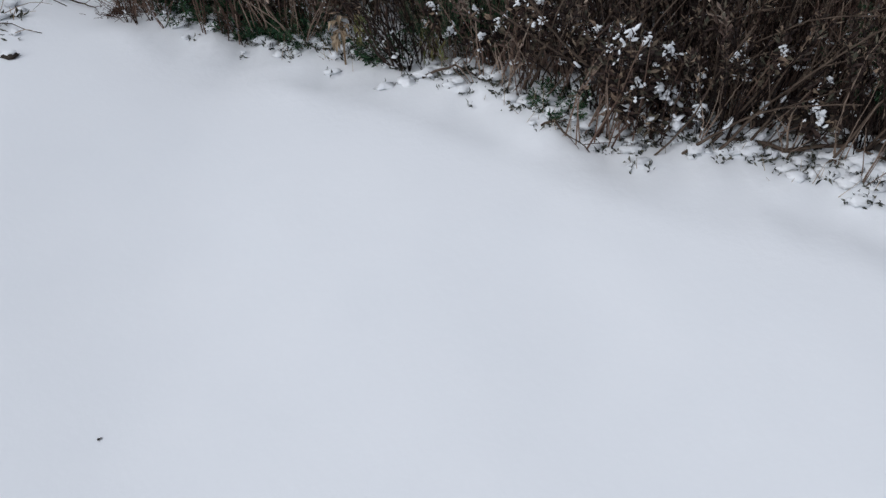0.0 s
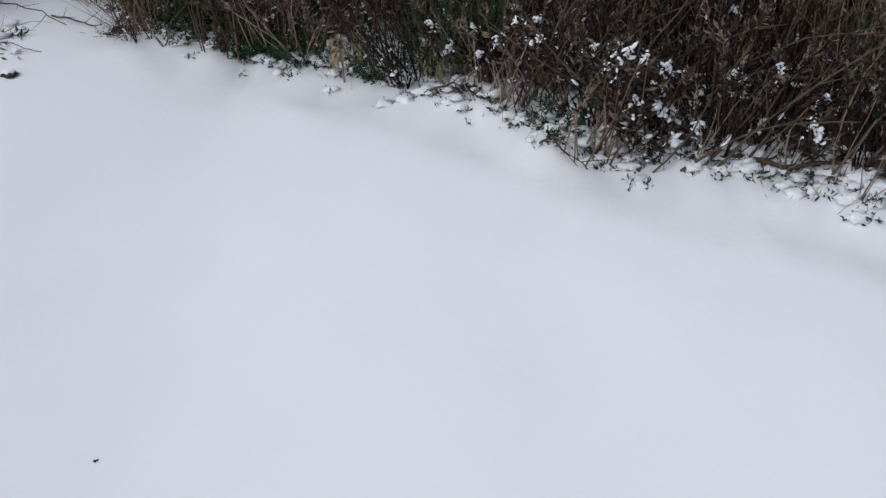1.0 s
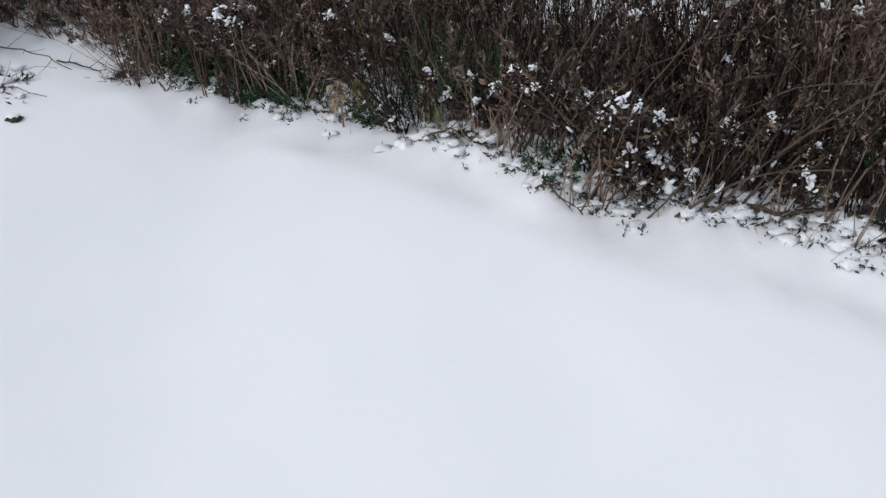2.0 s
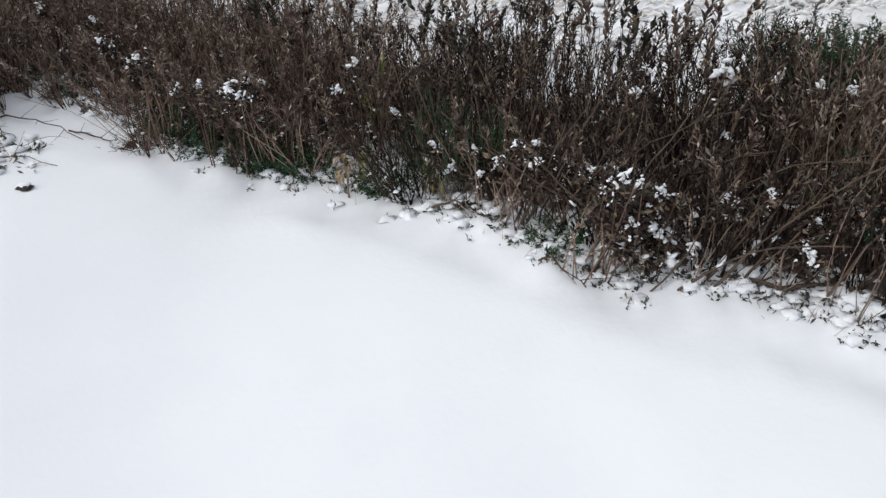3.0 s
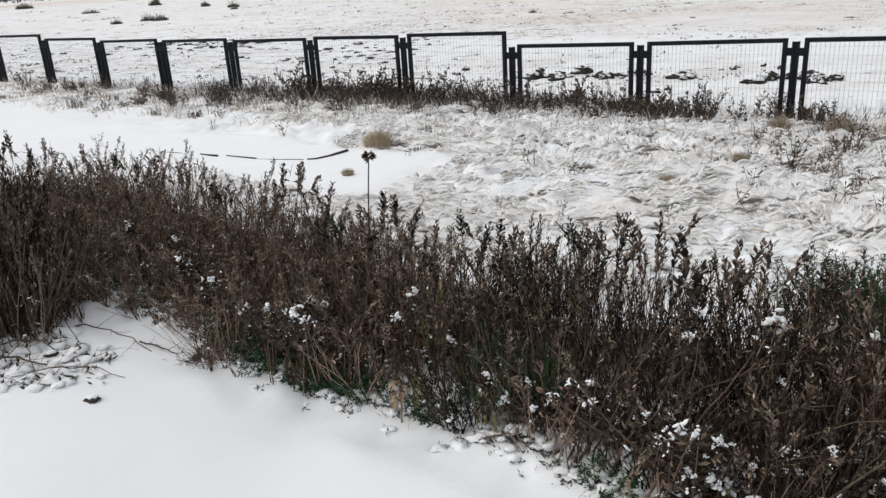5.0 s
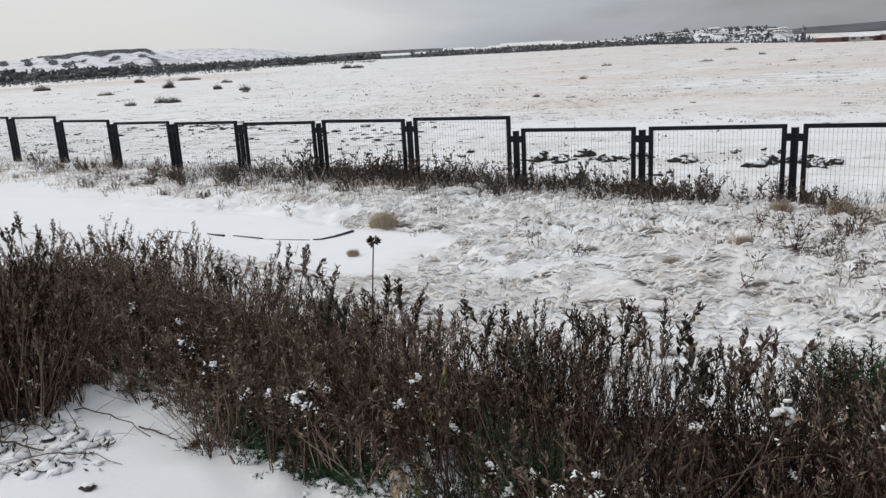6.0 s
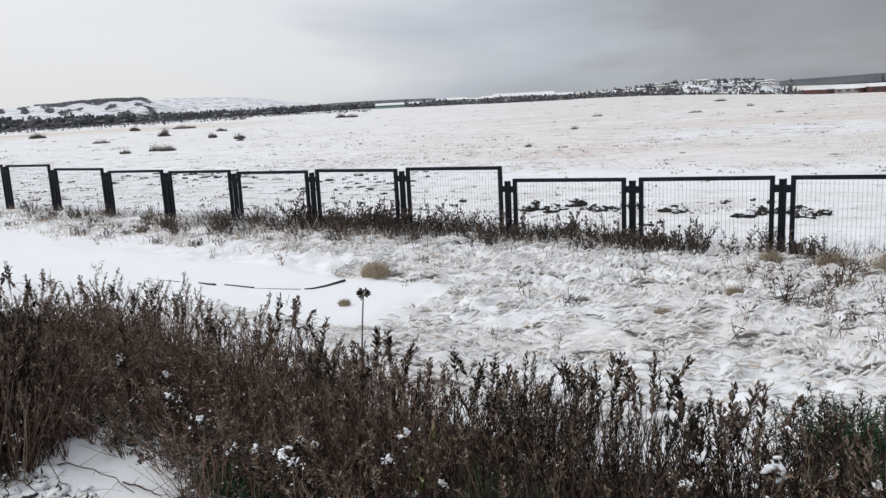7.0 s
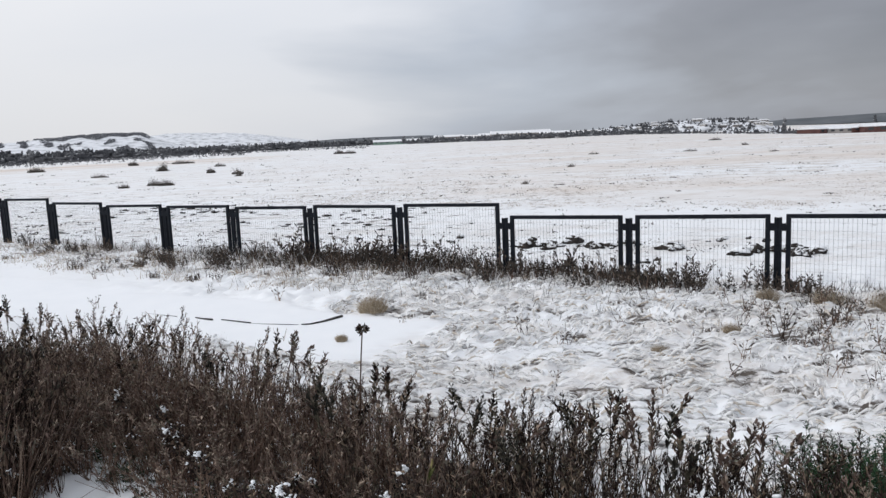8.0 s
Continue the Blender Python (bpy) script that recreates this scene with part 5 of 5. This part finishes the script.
def add_tree(s, x, y, z, h, rng, slim=0.5):
    """Trunk and a ragged crown of uneven clumps with sprays of twigs."""
    s.tube([(x, y, z - 0.3), (x + rng.gauss(0, 0.02) * h, y, z + h * 0.8)], h * 0.02, h * 0.008, 3)
    for j in range(4):
        t = (0.28, 0.48, 0.66, 0.82)[j] + rng.uniform(-0.08, 0.08)
        r = h * slim * (1.05 - t) * rng.uniform(0.55, 0.95)
        w = rng.uniform(0, 6.28)
        s.lump((x + 0.5 * r * math.cos(w), y + 0.5 * r * math.sin(w), z + h * t), r, r, h * rng.uniform(0.13, 0.20), rng, 2, 5, 0.9)
    for j in range(7):
        t = rng.uniform(0.15, 0.95)
        r = h * slim * (1.05 - t) * rng.uniform(0.4, 1.0)
        w = rng.uniform(0, 6.28)
        p = Vector((x + r * math.cos(w), y + r * math.sin(w), z + h * t))
        d = Vector((rng.gauss(0, 1), rng.gauss(0, 0.4), rng.gauss(0.5, 0.6))).normalized()
        s.leaf(p - d * h * 0.05, d, d.orthogonal().normalized(), h * rng.uniform(0.10, 0.20), h * rng.uniform(0.07, 0.14), 0.3)


def woods(name, label, rows, seed):
    """rows: horizon stretch, distance, spread, trees, height."""
    rng = random.Random(seed)
    s = Shape()
    for p0, p1, dist, spread, count, h0 in rows:
        for i in range(count):
            a, d = azimuth(rng.uniform(p0, p1)), dist + rng.uniform(-spread, spread)
            x, y = d * math.sin(a), d * math.cos(a)
            if fbm(x, y, 0.018, seed) < rng.uniform(-0.9, 0.1):
                continue
            add_tree(s, x, y, height(x, y), h0 * rng.uniform(0.3, 1.0) * (0.8 + 0.5 * fbm(x, y, 0.03, 4.0)), rng, rng.uniform(0.5, 0.9))
    return single(name, s, WOODS, label, "woods", kind="stuff")


woods("far_woods", "dark belt of bare winter woods across the plain",
      ((-120, 160, 360, 70, 1400, 4.6), (40, 350, 450, 80, 1900, 5.0), (220, 540, 580, 100, 1900, 5.6), (400, 680, 760, 110, 1600, 6.2), (600, 820, 900, 70, 900, 6.0), (-100, 300, 200, 60, 500, 0.8), (-100, 440, 240, 70, 1100, 0.9), (100, 660, 320, 90, 1100, 1.0)), 31)
woods("roadside_trees", "dark trees and hedges at the far edge of the field",
      ((730, 1020, 520, 60, 520, 4.6), (720, 810, 560, 30, 70, 6.5), (830, 1010, 440, 40, 300, 3.6), (1000, 1200, 560, 60, 520, 5.2), (1150, 1420, 520, 60, 260, 3.6), (1380, 1460, 470, 20, 90, 3.6), (1540, 1660, 430, 20, 30, 4.5)), 37)


def hill_trees():
    rng = random.Random(41)
    s = Shape()
    for i in range(1300):
        u = rng.random()
        a, d = azimuth(1000 + 380 * u), rng.uniform(670, 770)
        crest = float(np.interp(u, (0, 0.12, 0.3, 0.6, 0.85, 1), (-8, -2, 2, 4.6, 4, -6)))
        z = -13 + (crest + 13) * math.sin(math.pi * min((d - 665) / 190 * 0.9, 1)) ** 0.8
        keep = 0.95 if abs(u - 0.12) < 0.09 or 0.30 < u < 0.42 or u > 0.84 else 0.5
        if rng.random() < keep:
            add_tree(s, d * math.sin(a), d * math.cos(a), z - 0.4, rng.uniform(1.2, 3.0), rng, 0.9)
    # clumps of taller trees on the skyline
    for p0, p1, count, h in ((1008, 1046, 26, 8.5), (1062, 1104, 30, 6.5), (1128, 1160, 18, 7.0), (1178, 1196, 14, 7.5), (1286, 1342, 30, 6.0), (1165, 1190, 16, 6.0), (1255, 1280, 12, 6.0)):
        for i in range(count):
            px, d = rng.uniform(p0, p1), rng.uniform(690, 750)
            u = (px - 985) / 415
            crest = float(np.interp(u, (0, 0.12, 0.25, 0.37, 0.5, 0.62, 0.75, 0.87, 1), (-9, -2, 1.5, 3.0, 4.4, 5.0, 4.8, 3.2, -9)))
            z = -13 + (crest + 13) * math.sin(math.pi * min((d - 665) / 190 * 0.9, 1)) ** 0.8
            add_tree(s, d * math.sin(azimuth(px)), d * math.cos(azimuth(px)), z - 0.5, h * rng.uniform(0.35, 0.62), rng, 0.9)
    # lone spruce by the red sheds
    for px, d, h in ((1388, 440, 8.0), (1548, 450, 8.5), (1378, 445, 4.5), (1398, 445, 4.0)):
        x, y = d * math.sin(azimuth(px)), d * math.cos(azimuth(px))
        for _ in range(4):
            add_tree(s, x, y, height(x, y), h, rng, 0.26)
    single("hill_trees", s, WOODS, "dark trees scattered between the hill houses", "woods", kind="stuff")


hill_trees()


def hill_woods():
    """Woods on the upper slope of the west hill."""
    rng = random.Random(47)
    s = Shape()
    n = 0
    while n < 2600:
        px, w = rng.uniform(-60, 285), rng.uniform(0.05, 0.55)
        u = (azimuth(px) - azimuth(-420)) / (azimuth(330) - azimuth(-420))
        band = 0.8 * smooth(75, 115, px) * (1 - smooth(262, 280, px)) * (w > 0.31 + 0.16 * noise.noise(Vector((px * 0.03, 2, 0)))) * (w < 0.50)
        if rng.random() > max(band * 0.9, 0.8 * (noise.noise(Vector((px * 0.045, w * 9, 5))) > 0.30)):
            continue
        n += 1
        d = 1900 + 700 * w
        add_tree(s, d * math.sin(azimuth(px)), d * math.cos(azimuth(px)), hill_height(u, w, WEST, -12, 1.0) - 0.5, rng.uniform(2, 4.6), rng, 1.3)
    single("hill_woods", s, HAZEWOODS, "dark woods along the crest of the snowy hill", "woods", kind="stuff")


hill_woods()


def house(px, dist, wide, deep, wall, rise, wall_mat, name, label, category, group, turn=0.0, z=None, panes=3):
    """Walls, pitched snowy roof with eaves, and windows."""
    root = tagged(new(name), label, category, group)
    s = Shape()
    s.box((-wide / 2, -deep / 2, -1.5), (wide / 2, deep / 2, wall), 0.0)
    part("wall", s, wall_mat, root)
    s = Shape()
    e = 0.35
    n0 = len(s.v)
    s.v += [Vector((sx * (wide / 2 + e), y, zz)) for sx in (-1, 1) for y, zz in ((-deep / 2 - e, wall - 0.15), (0, wall + rise), (deep / 2 + e, wall - 0.15), (0, wall - 0.1))]
    s.f += [(0, 3, 2, 1), (4, 5, 6, 7), (0, 1, 5, 4), (1, 2, 6, 5), (2, 3, 7, 6), (3, 0, 4, 7)]
    part("roof", s, ROOF, root, "snow-covered roof")
    for i in range(panes):
        x = (i + 0.5) / panes * wide - wide / 2
        s = Shape()
        s.box((x - wide / panes * 0.22, -deep / 2 - 0.06, wall * 0.35), (x + wide / panes * 0.22, -deep / 2 + 0.02, wall * 0.78), 0.0)
        part("window", s, DARKPANE, root)
    a = azimuth(px)
    x, y = dist * math.sin(a), dist * math.cos(a)
    root.matrix_world = Matrix.Translation((x, y, height(x, y) if z is None else z)) @ pose(0, 0, 0, 0, 0, -math.degrees(a) + turn)
    return root


def settlement():
    rng = random.Random(53)
    house(1440, 400, 9, 11, 2.2, 1.5, REDWALL, "red_shed", "brick-red shed with a snow-covered roof", "building", "red sheds", 62, -4.9, panes=2)
    house(1476, 405, 14, 10, 1.9, 1.5, PALEWALL, "shed", "low shed with a snow-covered roof", "building", "red sheds", 14, -4.8, panes=4)
    house(1512, 408, 10, 10, 2.0, 1.3, REDWALL, "red_shed", "brick-red shed with a snow-covered roof", "building", "red sheds", 40, -4.8, panes=2)
    house(1556, 402, 15, 11, 2.5, 1.4, REDWALL, "red_shed", "brick-red shed with a snow-covered roof", "building", "red sheds", 16, -4.9, panes=3)
    house(925, 620, 46, 20, 3.6, 2.2, PALEWALL, "warehouse", "long grey warehouse under a snowy roof", "building", "warehouses", 6, -3.0, panes=8)
    house(885, 640, 30, 16, 3.0, 1.8, PALEWALL, "warehouse", "long grey warehouse under a snowy roof", "building", "warehouses", 0, -3.2, panes=6)
    house(985, 600, 22, 14, 3.0, 1.5, PALEWALL, "warehouse", "long grey warehouse under a snowy roof", "building", "warehouses", -4, -3.2, panes=5)
    house(800, 650, 24, 14, 3.0, 1.5, PALEWALL, "warehouse", "long grey warehouse under a snowy roof", "building", "warehouses", 3, -3.0, panes=5)
    house(700, 640, 30, 12, 1.7, 1.6, GREENWALL, "green_shed", "long pale green shed under snow", "building", "green sheds", 2, -3.4, panes=7)
    house(752, 640, 18, 12, 1.7, 1.6, GREENWALL, "green_shed", "long pale green shed under snow", "building", "green sheds", 0, -3.4, panes=4)
    for i in range(56):
        u = 0.08 + 0.84 * rng.random()
        d = rng.uniform(672, 760)
        crest = float(np.interp(u, (0, 0.12, 0.25, 0.37, 0.5, 0.62, 0.75, 0.87, 1), (-9, -2, 1.5, 3.0, 4.4, 5.0, 4.8, 3.2, -9)))
        z = -13 + (crest + 13) * math.sin(math.pi * min((d - 665) / 190 * 0.9, 1)) ** 0.8
        house(985 + 415 * u, d, rng.uniform(4, 8), rng.uniform(4, 6), rng.uniform(1.4, 2.0), rng.uniform(0.3, 0.7), PALEWALL, "house", "small hillside house with a snow-covered roof", "house", "houses on the hill", rng.uniform(-30, 30), z - 0.3, rng.choice((2, 3)))


settlement()
